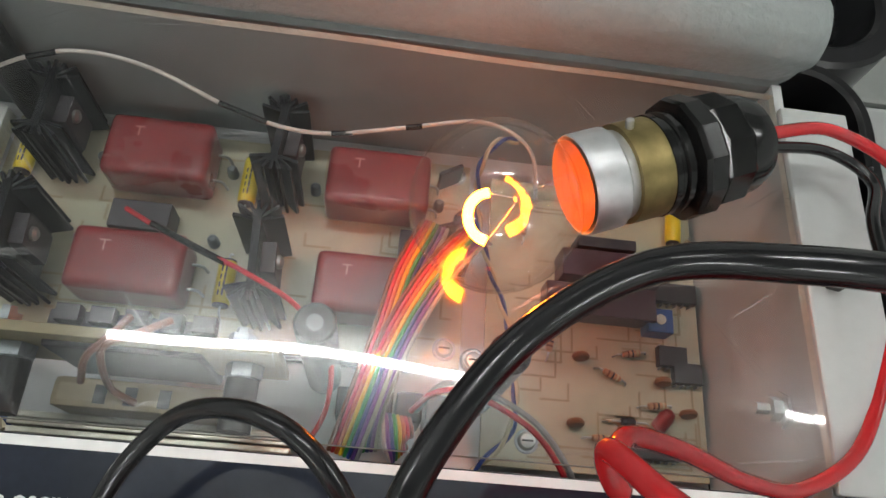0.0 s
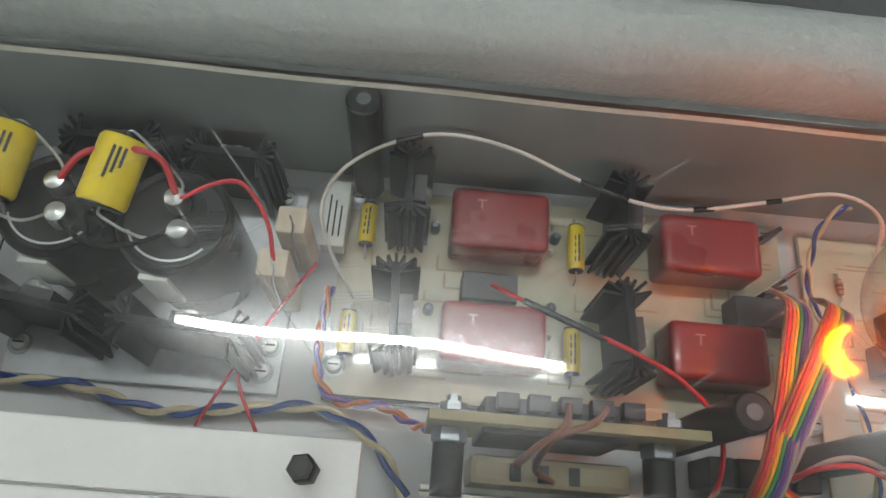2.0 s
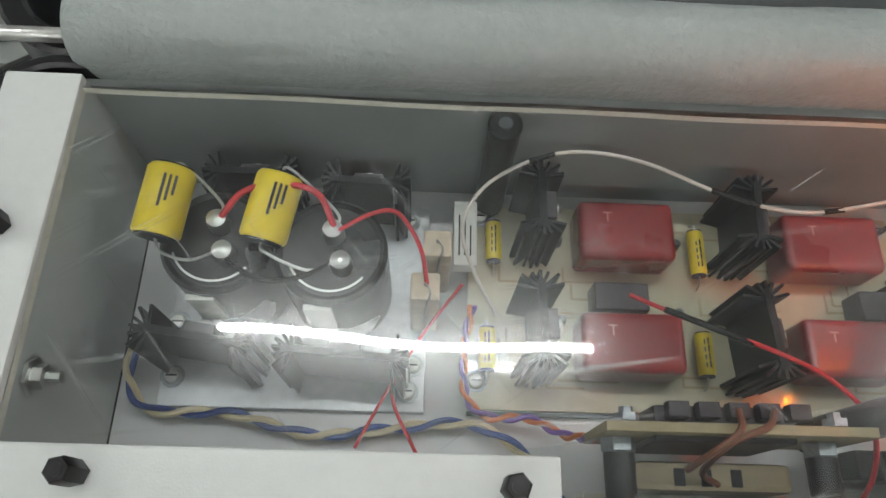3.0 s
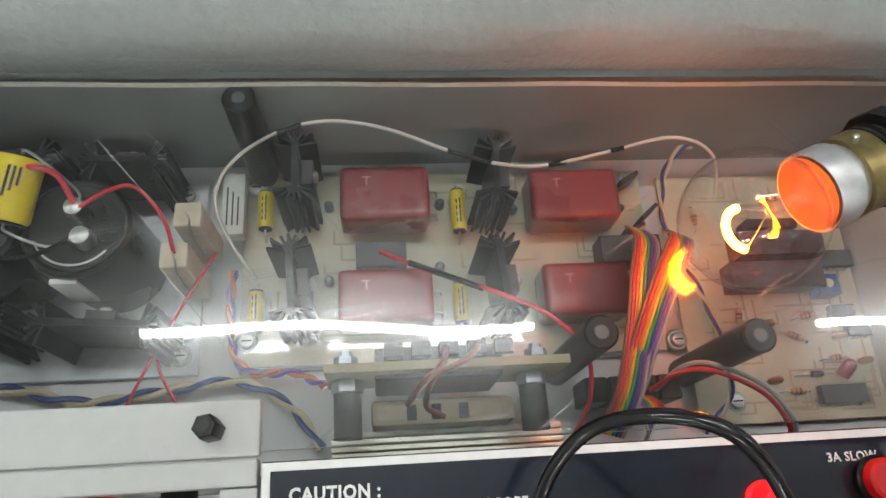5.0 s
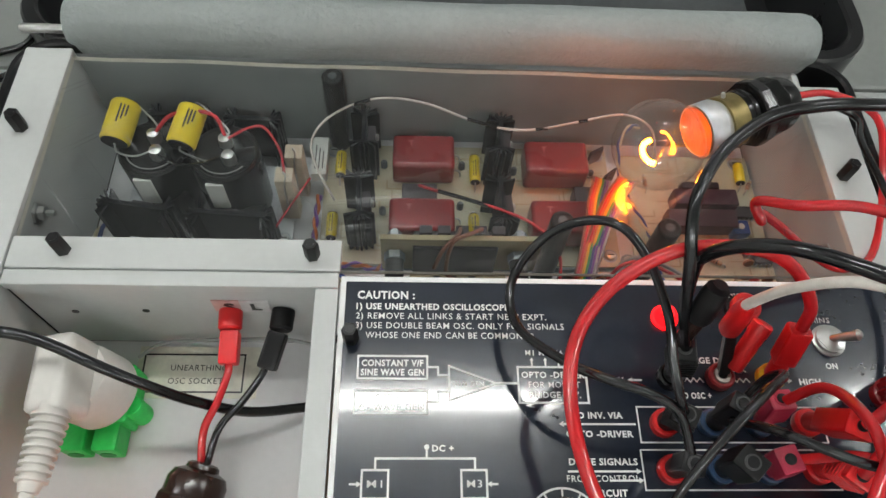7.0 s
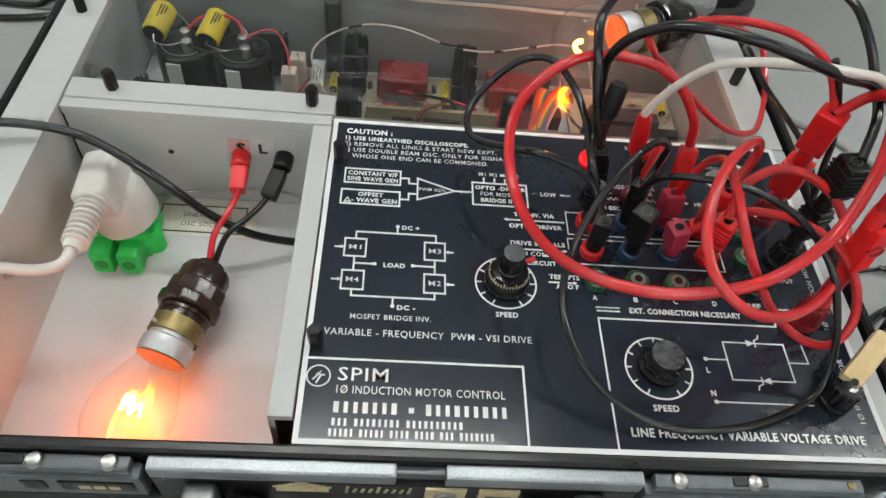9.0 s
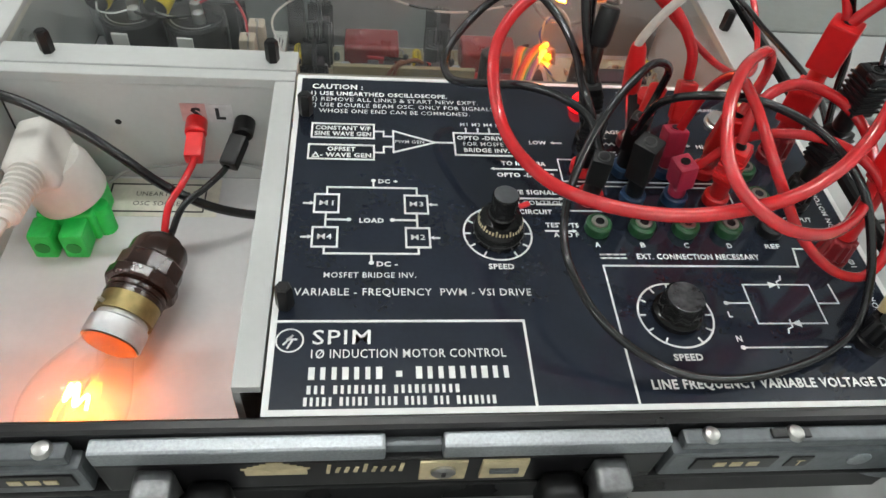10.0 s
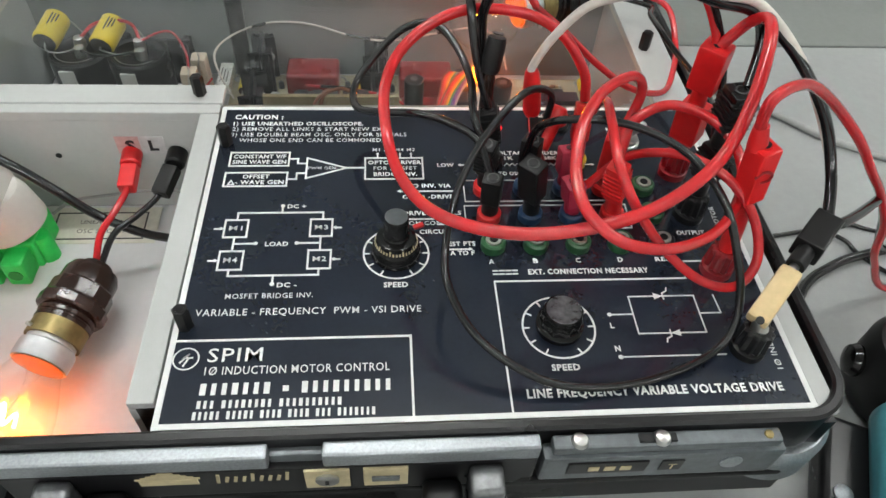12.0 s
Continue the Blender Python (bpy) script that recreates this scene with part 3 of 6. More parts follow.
window = part("acrylic_cover", sheet(-0.1388, 0.1815, 0.2272, BACK - 0.0042, -0.0030, 0.0026), ACRYLIC, None)
window.data.materials.append(EDGE)
tagged(window, "clear scratched acrylic cover over the circuit boards", "cover")

# ---- the printed control panel ----
panel = thing("control_console", (0.12, 0.09, 0), "black printed control panel with white lettering and diagrams", "console")
part("plate", boxed(0.0, 0.0, -0.0040, 0.2410, 0.1785, 0.0, 0.0004), PANEL, panel)
bm = bmesh.new()
for a, b in (((0.0012, 0.0012), (0.2395, 0.0012)), ((0.0012, 0.0012), (0.0012, 0.1770)), ((0.0012, 0.1770), (0.2395, 0.1770)), ((0.2395, 0.0012), (0.2395, 0.1770))):
    strip(bm, a, b, 0.0022, 0.00002 if a[1] == b[1] else 0.0)
part("border", bm, INK, panel, "white printed border", smooth=False)


def lines(segments, w=0.0008, name="printed_line"):
    bm = bmesh.new()
    for k, (a, b) in enumerate(segments):
        strip(bm, a, b, w, 0.00006 + 0.00003 * (k % 4))
    part(name, bm, INK, panel, smooth=False)


def frame_box(x0, y0, x1, y1, w=0.0008):
    lines([((x0, y0), (x1, y0)), ((x1, y0), (x1, y1)), ((x1, y1), (x0, y1)), ((x0, y1), (x0, y0))], w, "printed_box")


def disc(bm, x, y, r, hole=0.0, n=40, a0=0.0, a1=360.0):
    zs = (0.0, 0.0003)
    pts = [(math.cos(radians(a0 + (a1 - a0) * k / n)), math.sin(radians(a0 + (a1 - a0) * k / n))) for k in range(n + 1)]
    for (ca, sa), (cb, sb) in zip(pts, pts[1:]):
        q = [bm.verts.new((x + c * R, y + s * R, zs[1])) for c, s, R in ((ca, sa, hole), (ca, sa, r), (cb, sb, r), (cb, sb, hole))]
        bm.faces.new(q)
    return bm


def arrow(x0, y0, x1, y1, head=0.0018, w=0.0007):
    a, b = Vector((x0, y0)), Vector((x1, y1))
    d = (b - a).normalized()
    n = Vector((-d.y, d.x))
    bm = strip(bmesh.new(), a, b - d * head, w)
    t = [bm.verts.new((*(b - d * (head * i)), 0.0003)) if not s else bm.verts.new((*(b - d * head + n * s * head * 0.6), 0.0003)) for i, s in ((0, 0), (1, 1), (1, -1))]
    bm.faces.new(t)
    part("printed_arrow", bm, INK, panel, smooth=False)


TEXTS = (
    ("CAUTION :", 0.0072, 0.1680, 0.0238, 0.0036), ("1) USE UNEARTHED OSCILLOSCOPE.", 0.0070, 0.1632, 0.0640, 0.0028),
    ("2) REMOVE ALL LINKS & START NEW EXPT.", 0.0070, 0.1590, 0.0785, 0.0028), ("3) USE DOUBLE BEAM OSC. ONLY FOR SIGNALS", 0.0070, 0.1548, 0.0855, 0.0028),
    ("WHOSE ONE END CAN BE COMMONED.", 0.0112, 0.1506, 0.0695, 0.0028), ("CONSTANT V/F", 0.0102, 0.1388, 0.0245, 0.0027), ("SINE WAVE GEN", 0.0100, 0.1350, 0.0250, 0.0027),
    ("OFFSET", 0.0160, 0.1250, 0.0122, 0.0027), ("- WAVE GEN", 0.0130, 0.1212, 0.0220, 0.0027), ("PWM GEN", 0.0455, 0.1309, 0.0130, 0.0021),
    ("OPTO -DRIVER", 0.0735, 0.1343, 0.0255, 0.0026), ("FOR MOSFET", 0.0762, 0.1303, 0.0205, 0.0026), ("BRIDGE INV.", 0.0762, 0.1262, 0.0205, 0.0026),
    ("M1 M3 M4 M2", 0.0757, 0.1436, 0.0205, 0.0024), ("LOW", 0.1065, 0.1323, 0.0080, 0.0025), ("HIGH", 0.1862, 0.1320, 0.0090, 0.0026),
    ("TO INV. VIA", 0.0920, 0.1182, 0.0200, 0.0025), ("OPTO -DRIVER", 0.0893, 0.1110, 0.0260, 0.0025), ("DRIVE SIGNALS", 0.0893, 0.1006, 0.0262, 0.0025),
    ("FROM CONTROL", 0.0880, 0.0945, 0.0275, 0.0025), ("CIRCUIT", 0.0962, 0.0893, 0.0140, 0.0025), ("TEST PTS", 0.1062, 0.0820, 0.0140, 0.0025), ("A TO F", 0.1088, 0.0768, 0.0105, 0.0025),
    ("DC +", 0.0380, 0.1056, 0.0082, 0.0024), ("DC -", 0.0372, 0.0612, 0.0080, 0.0024), ("LOAD", 0.0303, 0.0834, 0.0098, 0.0024),
    ("M1", 0.0142, 0.0926, 0.0056, 0.0028), ("M3", 0.0508, 0.0926, 0.0056, 0.0028), ("M4", 0.0142, 0.0746, 0.0056, 0.0028), ("M2", 0.0508, 0.0746, 0.0056, 0.0028),
    ("MOSFET BRIDGE INV.", 0.0175, 0.0558, 0.0345, 0.0026), ("VARIABLE - FREQUENCY  PWM - VSI DRIVE", 0.0072, 0.0476, 0.0880, 0.0034),
    ("SPIM", 0.0150, 0.0268, 0.0200, 0.0062), ("1\u00d8 INDUCTION MOTOR CONTROL", 0.0148, 0.0213, 0.0675, 0.0036),
    ("SPEED", 0.0803, 0.0602, 0.0100, 0.0026), ("SPEED", 0.1432, 0.0190, 0.0110, 0.0028), ("EXT. CONNECTION NECESSARY", 0.1410, 0.0656, 0.0520, 0.0028),
    ("LINE FREQUENCY VARIABLE VOLTAGE DRIVE", 0.1322, 0.0078, 0.0980, 0.0037), ("L", 0.1700, 0.0376, 0.0016, 0.0026), ("N", 0.1695, 0.0268, 0.0022, 0.0026),
    ("A", 0.1250, 0.0717, 0.0022, 0.0026), ("B", 0.1440, 0.0717, 0.0021, 0.0026), ("C", 0.1625, 0.0717, 0.0022, 0.0026), ("D", 0.1810, 0.0717, 0.0022, 0.0026), ("REF", 0.1975, 0.0717, 0.0066, 0.0024),
    ("OUTPUT", 0.2115, 0.0868, 0.0130, 0.0025), ("VOLTAGE DIVIDER", 0.1340, 0.1408, 0.0330, 0.0026), ("1K", 0.1395, 0.1372, 0.0045, 0.0024), ("68K", 0.1590, 0.1372, 0.0065, 0.0024),
    ("3A SLOW", 0.1560, 0.1698, 0.0150, 0.0025), ("MAINS", 0.1950, 0.1590, 0.0112, 0.0025), ("ON", 0.1990, 0.1388, 0.0050, 0.0025), ("TO OSC +", 0.1355, 0.1262, 0.0135, 0.0025),
)
for words, x, y, w, h in TEXTS:
    lettering(words, x, y, w, h, panel)
side_m = pose(0.2335, 0.0620, 0, 0, 0, 90)
lettering("1\u00d8 INDUCTION MOTOR", 0.0, 0.0, 0.0420, 0.0026, panel, side_m)
lettering("1\u00d8 IND. MOTOR", -0.045, 0.0, 0.0300, 0.0026, panel, side_m)
# maker's name and address as plain bars, one for each letter
for y, h, x0, x1, words in ((0.0132, 0.0046, 0.0138, 0.0838, (7, 1, 9)), (0.0079, 0.0030, 0.0138, 0.0655, (3, 8, 10)), (0.0036, 0.0030, 0.0130, 0.0775, (5, 5, 4, 4, 3, 7))):
    bm, x = bmesh.new(), x0
    step = (x1 - x0) / (sum(words) + 0.8 * (len(words) - 1))
    for n in words:
        for k in range(n):
            w = step * (0.44 if k % 3 else 0.56)
            low = h * 0.40 if n == 1 else w / 2
            strip(bm, (x + step * 0.4, y + low), (x + step * 0.4, y + (h * 0.42 if n == 1 else h - w / 2)), w)
            x += step
        x += step * 0.8
    part("print_bar", bm, INK, panel, "white print reduced to bars", smooth=False, kind="stuff")
bm = disc(bmesh.new(), 0.0072, 0.0285, 0.0049, 0.0043)
strip(bm, (0.0052, 0.0270), (0.0080, 0.0305), 0.0006), strip(bm, (0.0080, 0.0305), (0.0064, 0.0290), 0.0006), strip(bm, (0.0064, 0.0290), (0.0094, 0.0290), 0.0006), strip(bm, (0.0082, 0.0290), (0.0066, 0.0256), 0.0006)
part("maker_mark", bm, INK, panel, "round white maker's mark", smooth=False)
lines([((0.0012, 0.0364), (0.0905, 0.0364)), ((0.0905, 0.0364), (0.0905, 0.0012))], 0.0009)
lines([((0.1262, 0.0012), (0.1262, 0.0622)), ((0.1262, 0.0622), (0.2080, 0.0622)), ((0.2080, 0.0622), (0.2095, 0.0715)), ((0.2095, 0.0715), (0.2360, 0.0715))], 0.0007)
lines([((0.1262 + k * 0.0028, y), (0.1280 + k * 0.0028, y)) for k in range(4) for y in (0.0661, 0.0679)], 0.0006)
for b in ((0.0088, 0.1337, 0.0362, 0.1430), (0.0080, 0.1200, 0.0362, 0.1290), (0.0722, 0.1243, 0.0995, 0.1388), (0.0122, 0.0888, 0.0219, 0.0988), (0.0488, 0.0888, 0.0582, 0.0988), (0.0122, 0.0708, 0.0219, 0.0808), (0.0488, 0.0708, 0.0582, 0.0808)):
    frame_box(*b)
frame_box(0.1180, 0.1090, 0.1915, 0.1228, 0.0005), frame_box(0.1172, 0.0915, 0.1920, 0.1062, 0.0005)
lines([((0.0448, 0.1390), (0.0448, 0.1250)), ((0.0448, 0.1250), (0.0633, 0.1320)), ((0.0633, 0.1320), (0.0448, 0.1390)), ((0.0633, 0.1320), (0.0722, 0.1320)),
       ((0.0362, 0.1385), (0.0405, 0.1385)), ((0.0405, 0.1385), (0.0405, 0.1352)), ((0.0405, 0.1352), (0.0448, 0.1352)),
       ((0.0362, 0.1245), (0.0405, 0.1245)), ((0.0405, 0.1245), (0.0405, 0.1285)), ((0.0405, 0.1285), (0.0448, 0.1285)),
       ((0.0170, 0.1030), (0.0540, 0.1030)), ((0.0360, 0.1030), (0.0360, 0.1070)), ((0.0170, 0.1030), (0.0170, 0.0988)), ((0.0540, 0.1030), (0.0540, 0.0988)),
       ((0.0170, 0.0888), (0.0170, 0.0808)), ((0.0535, 0.0888), (0.0535, 0.0808)), ((0.0170, 0.0850), (0.0258, 0.0850)), ((0.0440, 0.0850), (0.0535, 0.0850)),
       ((0.0170, 0.0708), (0.0170, 0.0675)), ((0.0535, 0.0708), (0.0535, 0.0675)), ((0.0170, 0.0675), (0.0535, 0.0675)), ((0.0352, 0.0675), (0.0352, 0.0632))])
lines([((0.0098, 0.1212), (0.0125, 0.1212)), ((0.0125, 0.1212), (0.0111, 0.1238)), ((0.0111, 0.1238), (0.0098, 0.1212))], 0.0005)
for x, y in ((0.0360, 0.1072), (0.0352, 0.0630), (0.0262, 0.0850), (0.0436, 0.0850), (0.1710, 0.0442), (0.1710, 0.0242)):
    part("printed_dot", disc(bmesh.new(), x, y, 0.0010, 0.0, 16), INK, panel, smooth=False)
for x in (0.0781, 0.0836, 0.0889, 0.0942):
    arrow(x, 0.1390, x, 0.1428, 0.0013)
for a in ((0.0080, 0.0938, 0.0122, 0.0938), (0.0080, 0.0758, 0.0122, 0.0758), (0.0620, 0.0938, 0.0582, 0.0938), (0.0620, 0.0758, 0.0582, 0.0758), (0.1215, 0.1337, 0.1162, 0.1337), (0.1780, 0.1337, 0.1835, 0.1337),
          (0.1165, 0.1160, 0.0868, 0.1160), (0.0890, 0.0983, 0.1165, 0.0983), (0.1060, 0.0802, 0.1190, 0.0802), (0.1045, 0.0950, 0.1170, 0.0950)):
    arrow(*a)
for x0 in (0.1390, 0.1580):
    lines([((x0 + k * 0.0013, 0.1330 + 0.0016 * (k % 2)), (x0 + (k + 1) * 0.0013, 0.1330 + 0.0016 * ((k + 1) % 2))) for k in range(6)], 0.0004)
lines([((0.1710, 0.0442), (0.1805, 0.0442)), ((0.1808, 0.0530), (0.2085, 0.0530)), ((0.2085, 0.0530), (0.2085, 0.0347)), ((0.2085, 0.0347), (0.1808, 0.0347)), ((0.1808, 0.0347), (0.1808, 0.0530)), ((0.2085, 0.0440), (0.2175, 0.0440)), ((0.2175, 0.0440), (0.2170, 0.0530)),
       ((0.1710, 0.0242), (0.2130, 0.0242)), ((0.1955, 0.0515), (0.1955, 0.0545)), ((0.1955, 0.0545), (0.1975, 0.0555)), ((0.1975, 0.0555), (0.1980, 0.0572)), ((0.1938, 0.0332), (0.1938, 0.0362)), ((0.1938, 0.0332), (0.1918, 0.0322)), ((0.1918, 0.0322), (0.1913, 0.0305))], 0.0005)
bm = bmesh.new()
for x, y, s in ((0.1955, 0.0530, 1), (0.1938, 0.0347, -1)):
    bm.faces.new([bm.verts.new((x, y, 0.0003)), bm.verts.new((x - s * 0.0040, y + 0.0016, 0.0003)), bm.verts.new((x - s * 0.0040, y - 0.0016, 0.0003))])
part("printed_thyristor", bm, INK, panel, smooth=False)


def knob(x, y, big):
    """A control knob on its printed dial."""
    R = 0.0142 if big else 0.0148
    bm = disc(bmesh.new(), x, y, R, R - 0.0008, 64)
    for k in range(11):
        a = radians(-60 + 30 * k)
        strip(bm, (x + (R - 0.0028) * math.cos(a), y + (R - 0.0028) * math.sin(a)), (x + (R - 0.0009) * math.cos(a), y + (R - 0.0009) * math.sin(a)), 0.0006)
    part("dial_ring", bm, INK, panel, "white printed dial ring", smooth=False)
    at = Matrix.Translation((x, y, 0))
    if big:
        k = part("knob", lathe([(0.0098, 0), (0.0104, 0.0006), (0.0104, 0.0040), (0.0092, 0.0075), (0.0084, 0.0082)], at, 44), BAKE_BLACK, panel, "black counting dial knob")
        part("scale_ring", lathe([(0.0092, 0.0075), (0.0080, 0.0110), (0.0056, 0.0115)], at, 44), BAKE_BLACK, k)
        bm = bmesh.new()
        for j in range(40):
            a = math.tau * j / 40
            box(bm, -0.00012, -0.00035, 0, 0.00012, 0.00035, 0.0013 if j % 4 else 0.0022, m=at @ Matrix.Rotation(a, 4, "Z") @ Matrix.Translation((0.0090, 0, 0.0080)) @ Matrix.Rotation(radians(-20), 4, "Y"))
        part("scale_mark", bm, GOLD, k, "fine brass scale marks", smooth=False, kind="stuff")
        part("grip", lathe([(0.0055, 0.0110), (0.0055, 0.0122), (0.0050, 0.0128), (0.0052, 0.0222), (0.0049, 0.0228)], at, 24), BAKE_BLACK, k)
        part("grip_top", lathe([(0.0047, 0.0228), (0.0044, 0.0231)], at, 24), DARK_ALLOY, k, "satin grey end disc")
        part("lock_lever", boxed(0.008, -0.001, 0.0118, 0.0125, 0.001, 0.0132, 0.0003, m=at @ Matrix.Rotation(radians(25), 4, "Z")), RED_PL, k)
    else:
        k = part("knob", lathe([(0.0085, 0), (0.0094, 0.0008), (0.0094, 0.0030), (0.0080, 0.0040)], at, 40), BAKE_BLACK, panel, "black fluted knob")
        bm = bmesh.new()
        prof2 = [(0.0080, 0.0036), (0.0077, 0.0108), (0.0072, 0.0118)]
        rings = []
        for r, z in prof2:
            rings.append([bm.verts.new(at @ Vector((r * (1 + 0.045 * math.cos(9 * math.tau * i / 72)) * math.cos(math.tau * i / 72), r * (1 + 0.045 * math.cos(9 * math.tau * i / 72)) * math.sin(math.tau * i / 72), z))) for i in range(72)])
        for a, b in zip(rings, rings[1:]):
            for i in range(72):
                bm.faces.new((a[i], a[(i + 1) % 72], b[(i + 1) % 72], b[i]))
        bm.faces.new(rings[-1])
        part("grip", bm, BAKE_BLACK, k)
        part("cap", lathe([(0.0069, 0.0117), (0.0066, 0.0121), (0.0010, 0.0119)], at, 36), SPUN, k, "dark spun metal cap")


knob(0.0858, 0.0785, True)
knob(0.1492, 0.0388, False)


def jack(x, y, color, label):
    at = Matrix.Translation((x, y, 0))
    j = part("socket", lathe([(0.0052, 0), (0.0054, 0.0004), (0.0054, 0.0042), (0.0047, 0.0050), (0.0036, 0.0050), (0.0034, 0.0046)], at, 24), color, panel, label)
    part("contact", lathe([(0.0035, 0.0044), (0.0033, 0.0056), (0.0020, 0.0056), (0.0019, 0.0046)], at, 20), NICKEL, j)
    part("bore", lathe([(0.0017, 0.0050), (0.0018, 0.0057)], at, 14), BLACK, j)


for y, cols in ((0.1160, "rbbrg"), (0.0985, "rbbrg"), (0.0812, "ggggk")):
    for i, c in enumerate(cols):
        m_, n_ = {"r": (RED_PL, "red panel socket"), "b": (BLUE_PL, "blue panel socket"), "g": (GREEN_PL, "green panel socket"), "k": (BLACK, "black panel socket")}[c]
        jack(0.1275 + 0.0187 * i, y, m_, n_)
jack(0.1330, 0.1345, BLACK, "black panel socket"), jack(0.1530, 0.1345, MAROON, "red panel socket"), jack(0.1735, 0.1345, YELLOW_PL, "yellow panel socket")


def binding_post(x, y, color, label):
    at = Matrix.Translation((x, y, 0))
    b = part("binding_post", lathe([(0.0068, 0), (0.0068, 0.0035), (0.0060, 0.0040)], at, 24), color, panel, label)
    bm = bmesh.new()
    rings = []
    for r, z in ((0.0052, 0.0040), (0.0062, 0.0050), (0.0056, 0.0135), (0.0046, 0.0142)):
        rings.append([bm.verts.new(at @ Vector((r * (1 + 0.08 * math.cos(12 * math.tau * i / 72)) * math.cos(math.tau * i / 72), r * (1 + 0.08 * math.cos(12 * math.tau * i / 72)) * math.sin(math.tau * i / 72), z))) for i in range(72)])
    for a, c in zip(rings, rings[1:]):
        for i in range(72):
            bm.faces.new((a[i], a[(i + 1) % 72], c[(i + 1) % 72], c[i]))
    bm.faces.new(rings[-1])
    part("cap", bm, color, b)
    part("metal_top", lathe([(0.0030, 0.0140), (0.0030, 0.0150), (0.0021, 0.0150)], at, 16), STEEL, b)


binding_post(0.2205, 0.1275, MAROON, "dark red ribbed binding post"), binding_post(0.2200, 0.0990, BLACK, "black ribbed binding post")
binding_post(0.2225, 0.0665, MAROON, "dark red ribbed binding post"), binding_post(0.2220, 0.0265, BLACK, "black ribbed binding post")
# mains lamp, fuse and switch
lampb = part("indicator_lamp", lathe([(0.0054, 0), (0.0056, 0.0013), (0.0046, 0.0018), (0.0042, 0.0048), (0.0030, 0.0070), (0.0008, 0.0078)], Matrix.Translation((0.1352, 0.1605, 0)), 28), RED_GLOW, panel, "lit red indicator lamp")
fuse = part("fuse_holder", lathe([(0.0070, 0), (0.0070, 0.0020), (0.0060, 0.0024), (0.0060, 0.0030), (0.0052, 0.0034)], Matrix.Translation((0.1690, 0.1640, 0)), 28), BLACK, panel, "red capped fuse holder")
part("fuse_cap", lathe([(0.0060, 0.0030), (0.0060, 0.0062), (0.0050, 0.0072)], Matrix.Translation((0.1690, 0.1640, 0)), 28), RED_PL, fuse)
sw = part("toggle_switch", lathe([(0.0070, 0), (0.0070, 0.0010), (0.0060, 0.0014), (0.0060, 0.0030), (0.0040, 0.0034)], Matrix.Translation((0.2030, 0.1510, 0)), 24), STEEL, panel, "bright steel toggle switch")
part("nut", lathe([(0.0058, 0.0012), (0.0058, 0.0034), (0.0050, 0.0036)], Matrix.Translation((0.2030, 0.1510, 0)), sides=6), STEEL, sw)
part("lever", lathe([(0.0014, 0), (0.0022, 0.0090), (0.0024, 0.0110), (0.0012, 0.0122)], along((0.2030, 0.1510, 0.0030), (0.2075, 0.1495, 0.0100)), 16), STEEL, sw)

# ---- circuit boards under the window ----
ZB = -0.0615     # upper face of the boards


def screw_on(parent, x, y, z, r=0.0030):
    s = part("screw", lathe([(r, 0), (r, 0.0004), (r * 0.75, 0.0016), (r * 0.3, 0.0019)], Matrix.Translation((x, y, z)), 16), STEEL, parent, "steel screw head")
    part("washer", lathe([(r * 1.5, -0.0004), (r * 1.25, 0.0002)], Matrix.Translation((x, y, z)), 20), ALLOY, parent)
    part("slot", boxed(x - r * 0.6, y - 0.0003, z + 0.0015, x + r * 0.6, y + 0.0003, z + 0.0020), MATT, s)


plate = thing("mounting_plate", (-0.08, 0.25, DEEP), "grey aluminium plate under the filter capacitors", "plate")
part("sheet", boxed(-0.124, 0.2150, DEEP, -0.034, 0.2920, ZB - 0.0010, 0.0004), mat("grey_aluminium_sheet", (0.55, 0.56, 0.58), 0.45, 0.6, stain=0.2), plate)
for x, y in ((-0.0415, 0.2860), (-0.0400, 0.2220), (-0.1210, 0.2440), (-0.1200, 0.2250), (-0.0385, 0.2310)):
    screw_on(plate, x, y, ZB - 0.0010)

board = thing("power_board", (0.06, 0.255, DEEP), "cream power circuit board with heat sinks and film capacitors", "circuit board")
part("board", boxed(-0.0195, 0.2165, ZB - 0.0016, 0.1420, 0.2935, ZB, 0.0003), PCB, board)
bm = bmesh.new()
rnd = random.Random(4)
for k in range(34):
    x, y = rnd.uniform(-0.015, 0.135), rnd.uniform(0.220, 0.289)
    l = rnd.uniform(0.006, 0.022)
    strip(bm, (x, y), (min(x + l, 0.138), y), 0.0008, ZB + 0.00005, 0.0001)
    strip(bm, (x, y), (x, min(y + l * 0.5, 0.291)), 0.0008, ZB + 0.00005, 0.0001)
tagged(part("copper_track", bm, mat("faint_board_tracks", (0.40, 0.33, 0.20), 0.5), board, "faint brown tracks", smooth=False), kind="stuff")
for x, y in ((-0.0165, 0.2262), (0.1365, 0.2230), (-0.0150, 0.2885), (0.1365, 0.2890)):
    screw_on(board, x, y, ZB)
part("edge_strip", boxed(-0.0195, 0.2150, ZB - 0.0040, 0.1280, 0.2162, ZB - 0.0016), DARK_ALLOY, board, "grey edge strip")


